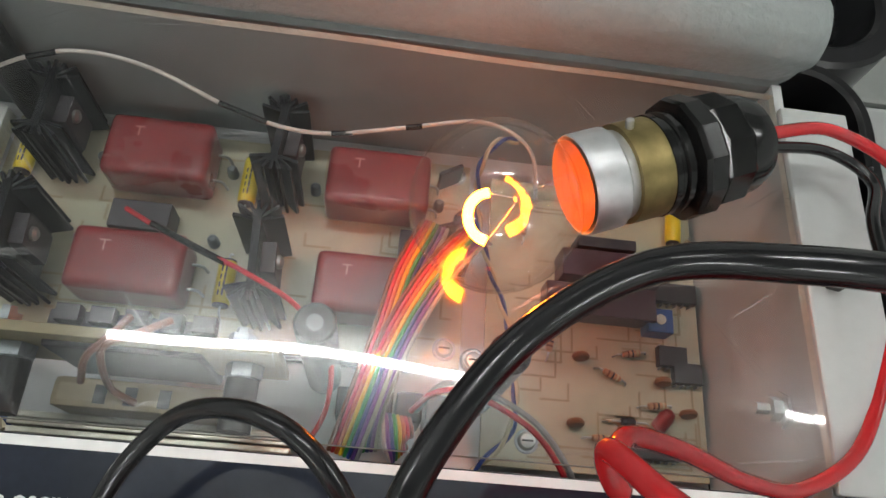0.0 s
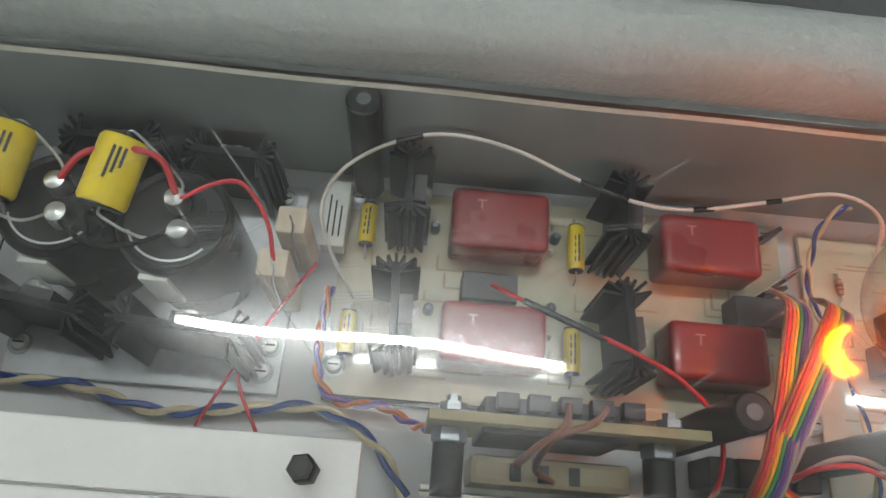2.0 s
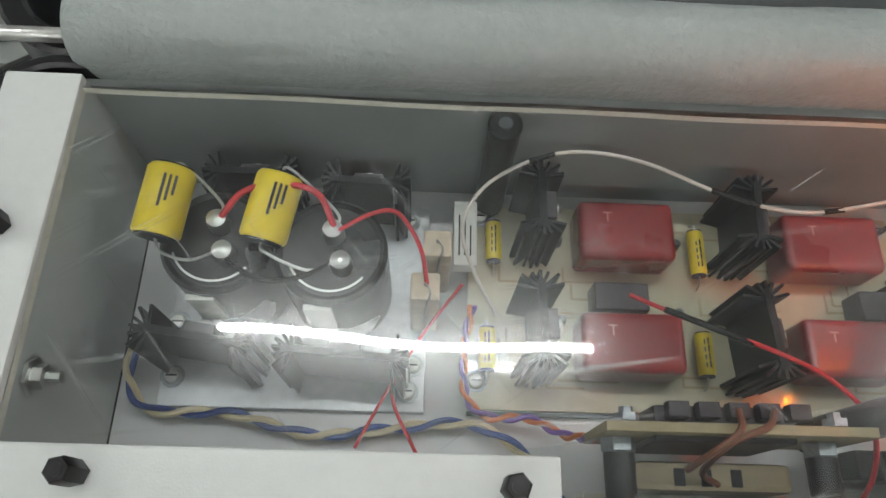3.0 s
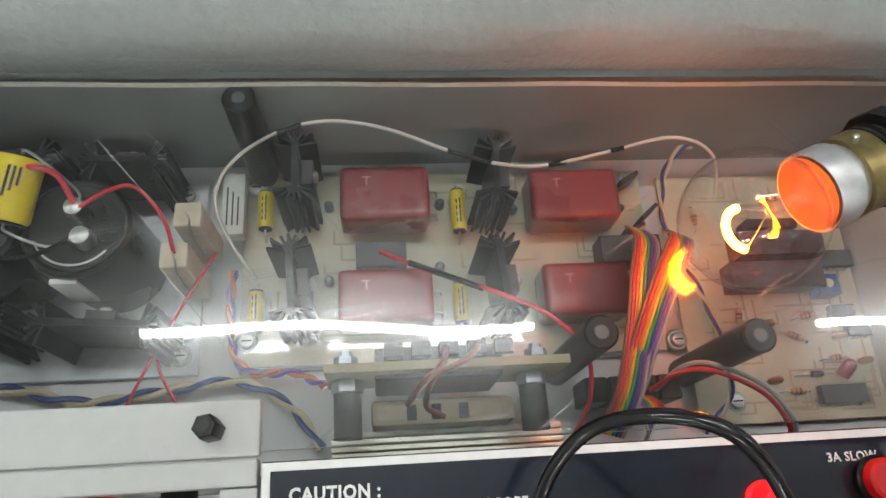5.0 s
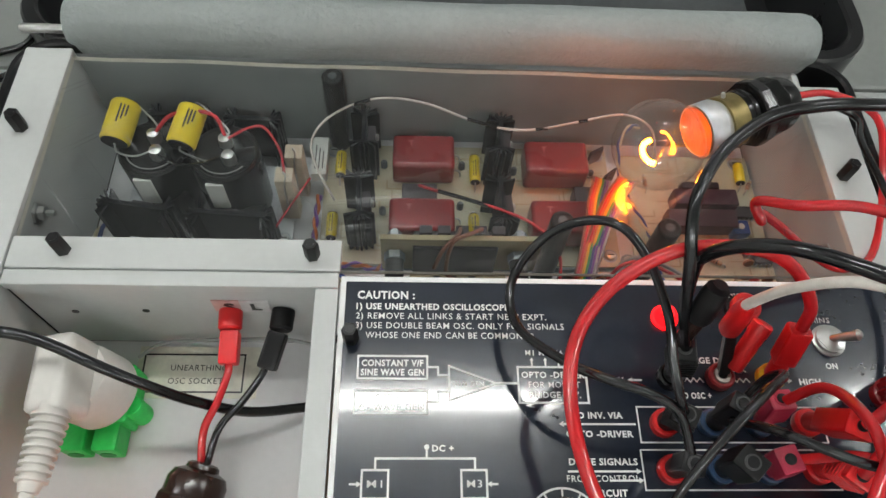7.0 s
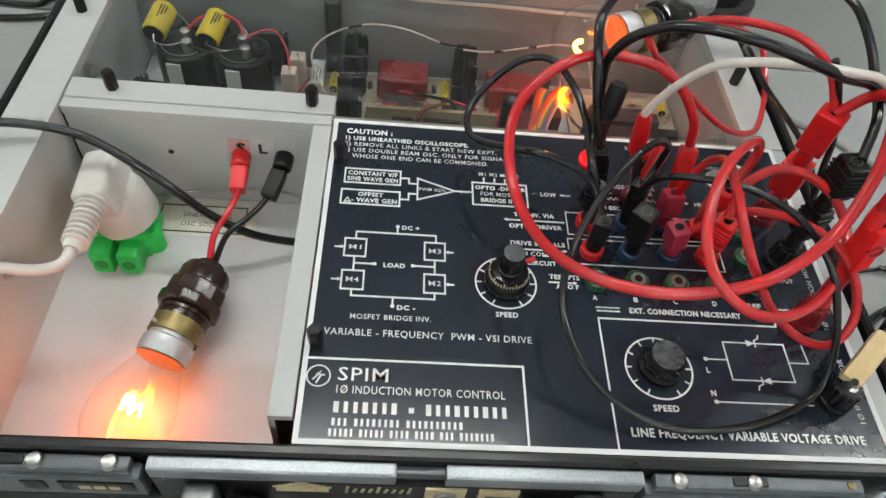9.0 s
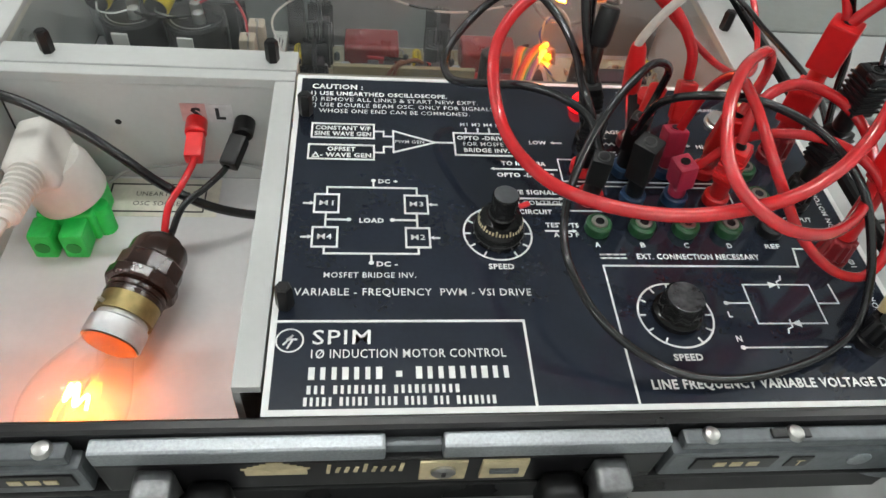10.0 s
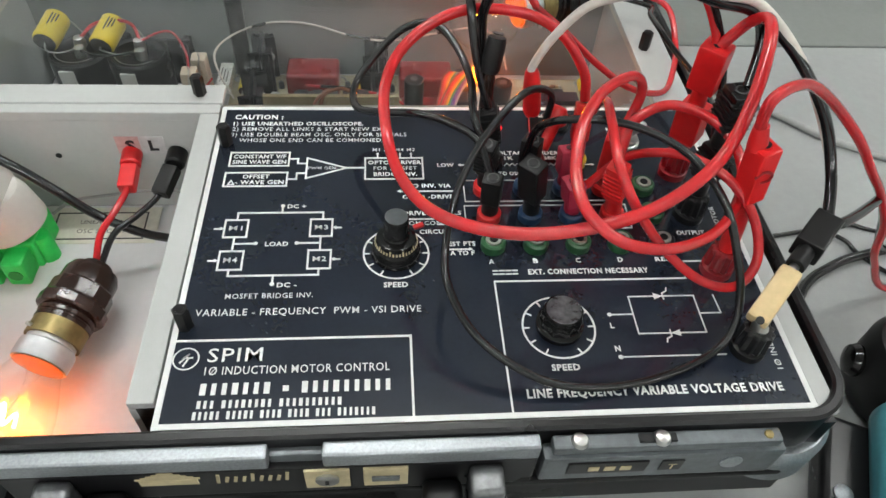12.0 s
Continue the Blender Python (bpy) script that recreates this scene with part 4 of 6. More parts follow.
def heat_sink(parent, x, y, length, turn, z0=ZB, z1=-0.0300):
    """An upright extrusion: a spine with a fan of fins at both ends."""
    bm = bmesh.new()
    at = Matrix.Translation((x, y, 0)) @ Matrix.Rotation(radians(turn), 4, "Z")
    box(bm, -0.0012, -length / 2, z0, 0.0012, length / 2, z1, m=at)
    for s in (-1, 1):
        for a in (-78, -52, -26, 0, 26, 52, 78):
            fin = 0.0078 if abs(a) > 30 else 0.0060
            box(bm, -0.0005, 0, z0, 0.0005, fin, z1 - 0.0004 * (abs(a) // 26), m=at @ Matrix.Translation((0, s * (length / 2 - 0.003), 0)) @ Matrix.Rotation(radians(a + (180 if s < 0 else 0)), 4, "Z"))
    h = part("heat_sink", bm, SINK, parent, "black finned heat sink", smooth=False)
    t = part("transistor", boxed(0.0014, -0.0050, z0 + 0.008, 0.0058, 0.0050, z1 - 0.006, 0.0004, m=at), IC_MAT, parent, "black power transistor")
    part("tab_screw", lathe([(0.0022, 0), (0.0022, 0.0010), (0.0012, 0.0018)], at @ along((0.0058, 0, z1 - 0.010), (0.02, 0, z1 - 0.010)), 12), STEEL, t)


for x, y, ln, tn in ((0.0035, 0.2825, 0.022, 0), (0.0025, 0.2400, 0.026, 3), (0.0765, 0.2800, 0.022, -3), (0.0755, 0.2390, 0.026, 4)):
    heat_sink(board, x, y, ln, tn)
for x, y, ln, tn in ((-0.1060, 0.2310, 0.032, 82), (-0.0600, 0.2270, 0.036, 86), (-0.0950, 0.2880, 0.026, 90), (-0.0560, 0.2860, 0.024, 88)):
    heat_sink(plate, x, y, ln, tn, ZB - 0.001, -0.0300)


def box_cap(x0, x1, y0, y1, top):
    c = part("film_capacitor", boxed(x0, y0, ZB, x1, y1, top, 0.0030, seg=4), BOX_RED, board, "dark red boxed film capacitor")
    xm, ym = x0 + (x1 - x0) * 0.30, y1 - 0.0050
    bm = strip(strip(bmesh.new(), (xm - 0.0014, ym), (xm + 0.0014, ym), 0.0005, top, 0.0001), (xm, ym), (xm, ym - 0.0032), 0.0005, top, 0.0001)
    part("mark", bm, mat("pale_red_print", (0.55, 0.25, 0.22), 0.5), c, "faint letter T", smooth=False)
    for y in (y0 + 0.006, y1 - 0.006):
        part("lead", hose([(x1 - 0.001, y, ZB + 0.006), (x1 + 0.003, y, ZB + 0.005), (x1 + 0.004, y, ZB)], 0.0005, n=6, per=4), STEEL, c)


for b in ((0.0185, 0.0525, 0.2670, 0.2890, -0.0440), (0.0915, 0.1265, 0.2650, 0.2865, -0.0440), (0.0175, 0.0520, 0.2270, 0.2475, -0.0440), (0.0925, 0.1255, 0.2275, 0.2475, -0.0440)):
    box_cap(*b)


def axial(parent, a, b, r, material, name, label, ends=None, lead=0.006):
    a, b = Vector(a), Vector(b)
    L = (b - a).length
    m = along(a, b)
    c = part(name, lathe([(r * 0.55, 0.0), (r * 0.9, 0.0004), (r, 0.0014), (r, L - 0.0014), (r * 0.9, L - 0.0004), (r * 0.55, L)], m, 22), material, parent, label)
    if ends:
        for q in (0.0, L - 0.0004):
            part("end_seal", lathe([(r * 0.86, q - 0.0002), (r * 0.86, q + 0.0006)], m, 20), ends, c)
    d = (b - a).normalized()
    for e, s in ((a, -1), (b, 1)):
        if lead:
            part("lead", hose([e, e + d * s * lead * 0.6, e + d * s * lead + Vector((0, 0, -0.004))], 0.00035, n=6, per=4), STEEL, c)
    return c


for x, y0, y1 in ((-0.0105, 0.2690, 0.2845), (0.0645, 0.2660, 0.2835), (-0.0130, 0.2290, 0.2440), (0.0630, 0.2290, 0.2445)):
    c = axial(board, (x, y0, -0.0570), (x, y1, -0.0570), 0.0030, YELLOW, "axial_capacitor", "yellow axial film capacitor", IC_MAT, 0.004)
    bm = bmesh.new()
    for k in range(4):
        strip(bm, (x + 0.0004, y0 + 0.003 + k * 0.0027), (x + 0.0004, y0 + 0.0048 + k * 0.0027), 0.0006, -0.0539, 0.0001)
        strip(bm, (x - 0.0009, y0 + 0.003 + k * 0.0027), (x - 0.0009, y0 + 0.0042 + k * 0.0027), 0.0005, -0.0540, 0.0001)
    part("print_bar", bm, IC_MAT, c, "dark print reduced to bars", smooth=False, kind="stuff")
for x, y in ((0.0135, 0.2790), (0.0135, 0.2480), (0.0870, 0.2760), (0.0560, 0.2520), (0.0575, 0.2790), (0.1310, 0.2750), (0.1320, 0.2550)):
    part("terminal", lathe([(0.0020, 0), (0.0018, 0.004), (0.0010, 0.0050)], Matrix.Translation((x, y, ZB)), 12), DARK_ALLOY, board, "soldered terminal")
part("relay", boxed(0.0240, 0.2500, ZB, 0.0430, 0.2600, -0.0500, 0.0006), IC_MAT, board, "black driver block")
part("driver_block", boxed(0.1180, 0.2490, ZB, 0.1420, 0.2600, -0.0500, 0.0008), IC_MAT, board, "black driver block")
for x, y, tn in ((0.1340, 0.2850, 30), (0.1400, 0.2700, 40), (0.1330, 0.2630, 20)):
    part("transistor", boxed(-0.0045, -0.0008, ZB, 0.0045, 0.0008, -0.0500, 0.0003, m=Matrix.Translation((x, y, 0)) @ Matrix.Rotation(radians(tn), 4, "Z")), IC_MAT, board, "black power transistor")
white_r = part("power_resistor", boxed(-0.0255, 0.2640, -0.0560, -0.0172, 0.2890, -0.0490, 0.0006), CERAMIC_W, board, "white ceramic power resistor")
bm = bmesh.new()
for k in range(3):
    strip(bm, (-0.0235 + k * 0.002, 0.268), (-0.0235 + k * 0.002, 0.283 - 0.002 * k), 0.0006, -0.0490, 0.0001)
part("print_bar", bm, IC_MAT, white_r, "dark print reduced to bars", smooth=False, kind="stuff")
for x, y in ((-0.0315, 0.2625), (-0.0350, 0.2480)):
    c = thing("cement_resistor", (x, y, ZB), "cream upright cement resistor with a wire loop", "resistor", "cement resistors")
    part("body", boxed(x - 0.0046, y - 0.0046, ZB - 0.001, x + 0.0046, y + 0.0046, -0.0265, 0.0012), CERAMIC, c)
    part("lead", hose([(x, y, -0.0268), (x, y, -0.0245), (x + 0.0015, y - 0.003, -0.0240), (x + 0.0005, y - 0.0055, -0.030), (x, y - 0.006, -0.050)], 0.0004, n=6), STEEL, c)

# filter capacitors
for i, (x, y) in enumerate(((-0.0990, 0.2580), (-0.0640, 0.2560))):
    e = thing("filter_capacitor", (x, y, ZB), "black screw-terminal filter capacitor standing on the plate", "capacitor", "filter capacitors")
    part("can", lathe([(0.0168, ZB - 0.001), (0.0172, ZB + 0.001), (0.0172, -0.0210), (0.0160, -0.0195), (0.0150, -0.0200), (0.0146, -0.0205)], Matrix.Translation((x, y, 0)), 48), BLACK, e)
    bm = disc(bmesh.new(), 0, 0, 0.0135, 0.0128, 30, 200, 320)
    bmesh.ops.translate(bm, vec=(x, y, -0.0200), verts=bm.verts)
    part("top_ring", bm, STEEL, e, "pale ring on the top", smooth=False)
    part("label_patch", boxed(x - 0.0075, y - 0.0182, -0.0430, x + 0.0010, y - 0.0164, -0.0230, 0.0003), CERAMIC_W, e, "white label")
    for q in (-0.0050, 0.0050):
        t = part("terminal_screw", lathe([(0.0034, -0.0205), (0.0034, -0.0165), (0.0030, -0.0145), (0.0012, -0.0138)], Matrix.Translation((x + 0.002 - q * 0.3, y + q, 0)), 14), STEEL, e)
    tilt = ((-0.1120, 0.2770, -0.0100), (-0.1150, 0.2555, -0.0135)) if i == 0 else ((-0.0800, 0.2770, -0.0120), (-0.0845, 0.2565, -0.0165))
    yc = thing("bypass_capacitor", tilt[1], "large yellow film capacitor wired across the terminals", "capacitor", "bypass capacitors")
    axial(yc, tilt[1], tilt[0], 0.0072, YELLOW, "body", "", MATT, 0.0)
    part("lead", hose([tilt[1], (tilt[1][0] + 0.001, tilt[1][1] - 0.003, -0.017), (x - 0.006, y - 0.008, -0.0165), (x + 0.003, y - 0.0050, -0.0150)], 0.0005, n=6), STEEL, yc)
    part("lead", hose([tilt[0], (tilt[0][0] + 0.003, tilt[0][1] + 0.001, -0.010), (x + 0.0015, y + 0.010, -0.0140), (x + 0.001, y + 0.0055, -0.0150)], 0.0005, n=6), STEEL, yc)
    bm = bmesh.new()
    m = along(*tilt)
    for k in range(3):
        box(bm, -0.0022 + 0.0016 * k, 0.0068, 0.004, -0.0014 + 0.0016 * k, 0.0073, 0.014 - 0.002 * k, m=m @ Matrix.Rotation(radians(-25), 4, "Z"))
    part("print_bar", bm, IC_MAT, yc, "dark print reduced to bars", smooth=False, kind="stuff")


def wire(name, points, r, material, label, category="wire"):
    w = thing(name, points[0], label, category)
    part("strand", hose(points, r, n=8, per=7), material, w)
    return w


wire("link_wire", [(-0.0975, 0.263, -0.015), (-0.090, 0.270, -0.010), (-0.078, 0.272, -0.0085), (-0.068, 0.270, -0.0100), (-0.063, 0.2615, -0.0145)], 0.0010, WIRES["red"], "thick red link wire between the capacitors")
wire("link_wire", [(-0.0625, 0.2600, -0.015), (-0.052, 0.2650, -0.012), (-0.044, 0.2660, -0.0130), (-0.037, 0.2580, -0.020), (-0.0345, 0.2480, -0.0255)], 0.0007, WIRES["red"], "thin red wire to the cement resistor")
wire("link_wire", [(-0.0960, 0.252, -0.016), (-0.084, 0.244, -0.014), (-0.072, 0.245, -0.0145), (-0.0625, 0.2510, -0.0160)], 0.0008, BLK_CAB, "black link wire between the capacitors")
for points in ([(-0.0230, 0.2520, -0.035), (-0.035, 0.238, -0.045), (-0.046, 0.220, -0.050), (-0.0560, 0.2020, -0.055)], [(-0.042, 0.232, -0.050), (-0.0445, 0.218, -0.050), (-0.038, 0.204, -0.052), (-0.0330, 0.1960, -0.056)]):
    wire("thin_wire", points, 0.0006, WIRES["red"], "thin red wire crossing the plate edge")


def twisted(points, r, pitch, mats, label):
    """A pair of wires wound round one another."""
    t = thing("twisted_wires", points[0], label, "wire")
    path = smooth_path(points, 14)
    for k, m in enumerate(mats):
        out, run = [], 0.0
        for i, q in enumerate(path):
            if i:
                run += (q - path[i - 1]).length
            way = (path[min(i + 1, len(path) - 1)] - path[max(i - 1, 0)]).normalized()
            s = way.cross(Vector((0, 0, 1))).normalized()
            u = s.cross(way)
            a = math.tau * run / pitch + math.pi * k
            out.append(q + s * r * math.cos(a) + u * r * math.sin(a))
        part("strand", hose(out, r, n=7, smoothed=False), m, t)


twisted([(-0.1230, 0.236, -0.056), (-0.1310, 0.232, -0.055), (-0.1320, 0.222, -0.057), (-0.1240, 0.2130, -0.0595), (-0.098, 0.2125, -0.0600), (-0.071, 0.2065, -0.0600), (-0.045, 0.2090, -0.0595), (-0.018, 0.2110, -0.0590), (0.001, 0.2000, -0.0560), (0.011, 0.1860, -0.0560)], 0.0011, 0.024, (WIRES["blue"], WIRES["cream"]), "twisted blue and cream wires on the white lining")
twisted([(-0.0190, 0.2480, -0.045), (-0.0210, 0.2350, -0.052), (-0.0200, 0.2200, -0.057), (-0.0120, 0.2135, -0.0580), (0.0010, 0.2130, -0.0560), (0.0120, 0.2070, -0.0500), (0.0200, 0.2040, -0.0300)], 0.0009, 0.014, (WIRES["orange"], WIRES["violet"]), "twisted orange and violet wires beside the board")
ww = wire("white_sleeved_wire", [(-0.0110, 0.2450, -0.045), (-0.0190, 0.2560, -0.036), (-0.0235, 0.2700, -0.0300), (-0.0170, 0.2830, -0.0270), (-0.0020, 0.2920, -0.0240), (0.0150, 0.2955, -0.0225), (0.0360, 0.2920, -0.0220), (0.0600, 0.2830, -0.0240), (0.0770, 0.2780, -0.0240), (0.0930, 0.2765, -0.0225), (0.1150, 0.2800, -0.0200), (0.1400, 0.2850, -0.0190), (0.1560, 0.2800, -0.0240), (0.1620, 0.2700, -0.0400)], 0.00066, WIRES["white"], "white wire with black sleeves arching over the board")
for a in ([(-0.0020, 0.2920, -0.0240), (0.0065, 0.2945, -0.0231)], [(0.058, 0.2837, -0.0240), (0.0735, 0.2788, -0.0241)], [(0.0935, 0.2765, -0.0225), (0.100, 0.2773, -0.0220)], [(0.1160, 0.2802, -0.0199), (0.1210, 0.2812, -0.0196)]):
    part("sleeve", hose(a, 0.0009, n=10, smoothed=False), BLK_CAB, ww)
rw = wire("probe_wire", [(0.0330, 0.2520, -0.0400), (0.0450, 0.2450, -0.0360), (0.0590, 0.2380, -0.0320), (0.0750, 0.2310, -0.0300), (0.0900, 0.2230, -0.0300), (0.1010, 0.2110, -0.0320), (0.1020, 0.1960, -0.0380), (0.0960, 0.1840, -0.0450)], 0.0008, WIRES["red"], "thin red wire with a black sleeve")
part("sleeve", hose([(0.0430, 0.2462, -0.0365), (0.0590, 0.2380, -0.0320), (0.0680, 0.2340, -0.0310)], 0.0011, n=10), BLK_CAB, rw)


def ribbon(points, label):
    """A flat rainbow cable: its cores lie side by side."""
    t = thing("ribbon_cable", points[0], label, "ribbon cable")
    path = smooth_path(points, 8)
    for k, c in enumerate(("brown", "red", "orange", "yellow", "green", "blue", "violet", "grey")):
        out = []
        for i, q in enumerate(path):
            way = (path[min(i + 1, len(path) - 1)] - path[max(i - 1, 0)]).normalized()
            s = way.cross(Vector((0.15, 0.35, 1))).normalized()
            out.append(q - s * 0.0012 * (k - 3.5))
        part("core", hose(out, 0.00062, n=6, smoothed=False), WIRES[c], t)


ribbon([(0.1290, 0.2580, -0.0400), (0.1265, 0.2480, -0.0270), (0.1210, 0.2330, -0.0220), (0.1170, 0.2150, -0.0230), (0.1120, 0.1960, -0.0270), (0.1080, 0.1840, -0.0400)], "rainbow ribbon cable bent over the boards")
ribbon([(0.1440, 0.2560, -0.0420), (0.1390, 0.2480, -0.0260), (0.1290, 0.2330, -0.0200), (0.1200, 0.2150, -0.0215), (0.1145, 0.1980, -0.0300), (0.1130, 0.1860, -0.0450)], "rainbow ribbon cable crossing to the connector")
ribbon([(0.1235, 0.1850, -0.0450), (0.1230, 0.1890, -0.0380), (0.1225, 0.1930, -0.0380), (0.1220, 0.1970, -0.0450)], "short rainbow ribbon loop at the connector")


# clamp assembly in front of the board
clamp = thing("terminal_bridge", (0.05, 0.20, DEEP), "tan terminal bridge on black spacers with a beige relay", "terminal bridge")
part("bridge_board", boxed(0.0150, 0.2036, -0.0420, 0.0900, 0.2064, -0.0125, 0.0003), PCB_TAN, clamp)
for x in (0.0215, 0.0800):
    part("spacer", lathe([(0.0044, 0.0040), (0.0044, 0.0178)], along((x, 0.2034, -0.0260), (x, 0.1, -0.0260)), 20), MATT, clamp, "black spacer")
    part("collar", lathe([(0.0050, 0), (0.0050, 0.0036), (0.0044, 0.0042)], along((x, 0.2034, -0.0260), (x, 0.1, -0.0260)), sides=6), ALLOY, clamp, "steel collar", smooth=False)
    part("bolt", lathe([(0.0036, 0), (0.0036, 0.0022), (0.0020, 0.0024), (0.0020, 0.0040)], along((x, 0.2066, -0.0160), (x, 0.3, -0.0160)), sides=6), ALLOY, clamp, "steel nut and bolt", smooth=False)
for k in range(4):
    part("core_plate", boxed(0.0150, 0.1814 + 0.0022 * k, -0.0560, 0.0930, 0.1832 + 0.0022 * k, -0.0450 - 0.0006 * (k % 2), 0.0004), mat("pale_metal_bar", (0.64, 0.61, 0.52), 0.32, 0.6, stain=0.3, stain_scale=70), clamp, "pale laminated core plate")
rel = part("relay", boxed(0.0285, 0.1900, -0.0560, 0.0755, 0.1985, -0.0350, 0.0020), mat("beige_relay", (0.36, 0.28, 0.17), 0.5), clamp, "beige coil former with dark slots")
for x in (0.0400, 0.0480, 0.0570):
    part("slot", boxed(x, 0.1915, -0.0352, x + 0.0032, 0.1965, -0.0347), BLACK, rel)
part("coil_block", boxed(0.0300, 0.2020, -0.0500, 0.0700, 0.2120, -0.0180, 0.0010), IC_MAT, clamp, "dark coil block")
for k in range(5):
    part("contact", boxed(0.0330 + k * 0.0085, 0.2080, -0.0180, 0.0390 + k * 0.0085, 0.2125, -0.0140, 0.0004), IC_MAT, clamp)
for points in ([(0.0520, 0.2100, -0.0130), (0.0500, 0.2040, -0.0090), (0.0440, 0.1990, -0.0130), (0.0400, 0.1950, -0.0240)], [(0.0620, 0.2100, -0.0130), (0.0570, 0.2050, -0.0080), (0.0480, 0.2010, -0.0110), (0.0460, 0.1950, -0.0280), (0.0520, 0.1920, -0.0330)]):
    wire("brown_wire", points, 0.0010, BROWN_CAB, "thick brown wire looped over the bridge")


def pillar(x, y, top):
    p = thing("long_standoff", (x, y, DEEP), "long black standoff under the acrylic", "standoff", "long standoffs")
    part("pillar_body", lathe([(0.0055, DEEP), (0.0055, top - 0.0006), (0.0048, top)], Matrix.Translation((x, y, 0)), 22), MATT, p)
    part("bore", lathe([(0.0022, top), (0.0022, top + 0.0003)], Matrix.Translation((x, y, 0)), 14), DARK_ALLOY, p)


for x, y in ((-0.0120, 0.2945), (0.0985, 0.2110), (0.1480, 0.2080)):
    pillar(x, y, -0.0055)

# ---- control board ----
ctl = thing("control_board", (0.19, 0.23, DEEP), "cream control circuit board with chips and small parts", "circuit board")
part("board", boxed(0.1500, 0.1870, ZB - 0.0016, 0.2255, 0.2900, ZB, 0.0003), PCB, ctl)
bm = bmesh.new()
rnd = random.Random(9)
for k in range(44):
    x, y = rnd.uniform(0.153, 0.215), rnd.uniform(0.190, 0.283)
    l = rnd.uniform(0.005, 0.020)
    strip(bm, (x, y), (min(x + l, 0.223), y), 0.0007, ZB + 0.00005, 0.0001)
    strip(bm, (min(x + l, 0.223), y), (min(x + l, 0.223), min(y + l * 0.6, 0.288)), 0.0007, ZB + 0.00005, 0.0001)
tagged(part("copper_track", bm, mat("faint_track_lines", (0.38, 0.31, 0.19), 0.5), ctl, "faint brown tracks", smooth=False), kind="stuff")
part("chip_block", boxed(0.1690, 0.2370, ZB, 0.2070, 0.2480, -0.0520, 0.0005), PURPLE, ctl, "dark purple plug-in block")
part("chip_block", boxed(0.1740, 0.2500, ZB, 0.2090, 0.2600, -0.0500, 0.0005), PURPLE, ctl, "dark purple plug-in block")
part("connector", boxed(0.1800, 0.2620, ZB, 0.2010, 0.2660, -0.0520, 0.0004), IC_MAT, ctl, "black pin connector")


def chip(x, y, w, d):
    c = part("chip", boxed(x - w / 2, y - d / 2, ZB + 0.001, x + w / 2, y + d / 2, ZB + 0.0045, 0.0004), IC_MAT, ctl, "black chip")
    for k in range(max(2, int(w / 0.0025))):
        for s in (-1, 1):
            part("pin", boxed(x - w / 2 + 0.001 + k * 0.0025 - 0.0002, y + s * (d / 2 + 0.0004) - 0.0003, ZB, x - w / 2 + 0.001 + k * 0.0025 + 0.0002, y + s * (d / 2 + 0.0004) + 0.0003, ZB + 0.003), STEEL, c)


for x, y, w, d in ((0.2140, 0.2270, 0.010, 0.007), (0.2190, 0.2215, 0.010, 0.007), (0.2150, 0.2500, 0.018, 0.007), (0.2060, 0.1960, 0.018, 0.007)):
    chip(x, y, w, d)
tr = part("trimmer", boxed(0.2045, 0.2340, ZB, 0.2135, 0.2425, -0.0540, 0.0005), TRIM_BLUE, ctl, "blue square trimmer")
part("dial", lathe([(0.0018, -0.0540), (0.0018, -0.0535)], Matrix.Translation((0.2090, 0.2385, 0)), 14), CERAMIC_W, tr)
RES_MAT = mat("pinkish_resistor", (0.50, 0.27, 0.15), 0.5, stain=0.3, stain_scale=500)
for x, y, tn in ((0.1930, 0.2190, -25), (0.2080, 0.2100, 5), (0.2220, 0.2690, 60), (0.1890, 0.1980, 0), (0.1720, 0.2280, 80), (0.2000, 0.2270, 10), (0.1620, 0.2700, 90), (0.1980, 0.2780, 0)):
    d = Vector((math.cos(radians(tn)), math.sin(radians(tn)), 0)) * 0.0032
    r = axial(ctl, Vector((x, y, -0.0590)) - d, Vector((x, y, -0.0590)) + d, 0.0012, RES_MAT, "resistor", "small striped resistor", None, 0.003)
    for k, c in enumerate((BROWN_CAB, IC_MAT, GOLD)):
        part("band", lathe([(0.00126, 0), (0.00126, 0.0006)], along(Vector((x, y, -0.0590)) + d * (0.5 * (k - 1)), Vector((x, y, -0.0590)) + d * 3), 12), c, r)
axial(ctl, (0.1955, 0.2040, -0.0590), (0.2005, 0.2040, -0.0590), 0.0012, IC_MAT, "diode", "black glass diode", None, 0.006)
axial(ctl, (0.2165, 0.2690, -0.0570), (0.2175, 0.2820, -0.0570), 0.0028, YELLOW, "axial_capacitor", "yellow axial film capacitor", IC_MAT, 0.003)
for x, y in ((0.1800, 0.2020), (0.1820, 0.2240), (0.2100, 0.2180), (0.2180, 0.2080)):
    part("disc_capacitor", lathe([(0.0004, -0.0011), (0.0026, -0.0008), (0.0030, 0), (0.0026, 0.0008), (0.0004, 0.0011)], Matrix.Translation((x, y, ZB + 0.004)) @ Matrix.Rotation(radians(80), 4, "X"), 18), COPPER_BR, ctl, "brown disc capacitor")
part("led", lathe([(0.0026, 0), (0.0026, 0.0050), (0.0018, 0.0068), (0.0005, 0.0074)], along((0.2080, 0.2030, -0.0590), (0.2110, 0.2080, -0.0540)), 16), MAROON, ctl, "dark red indicator")
for x in (0.1080, 0.1170, 0.1260, 0.1350):
    part("terminal_block", boxed(x - 0.0040, 0.1960, DEEP, x + 0.0040, 0.2050, -0.0480, 0.0008), MATT, ctl, "black terminal block")
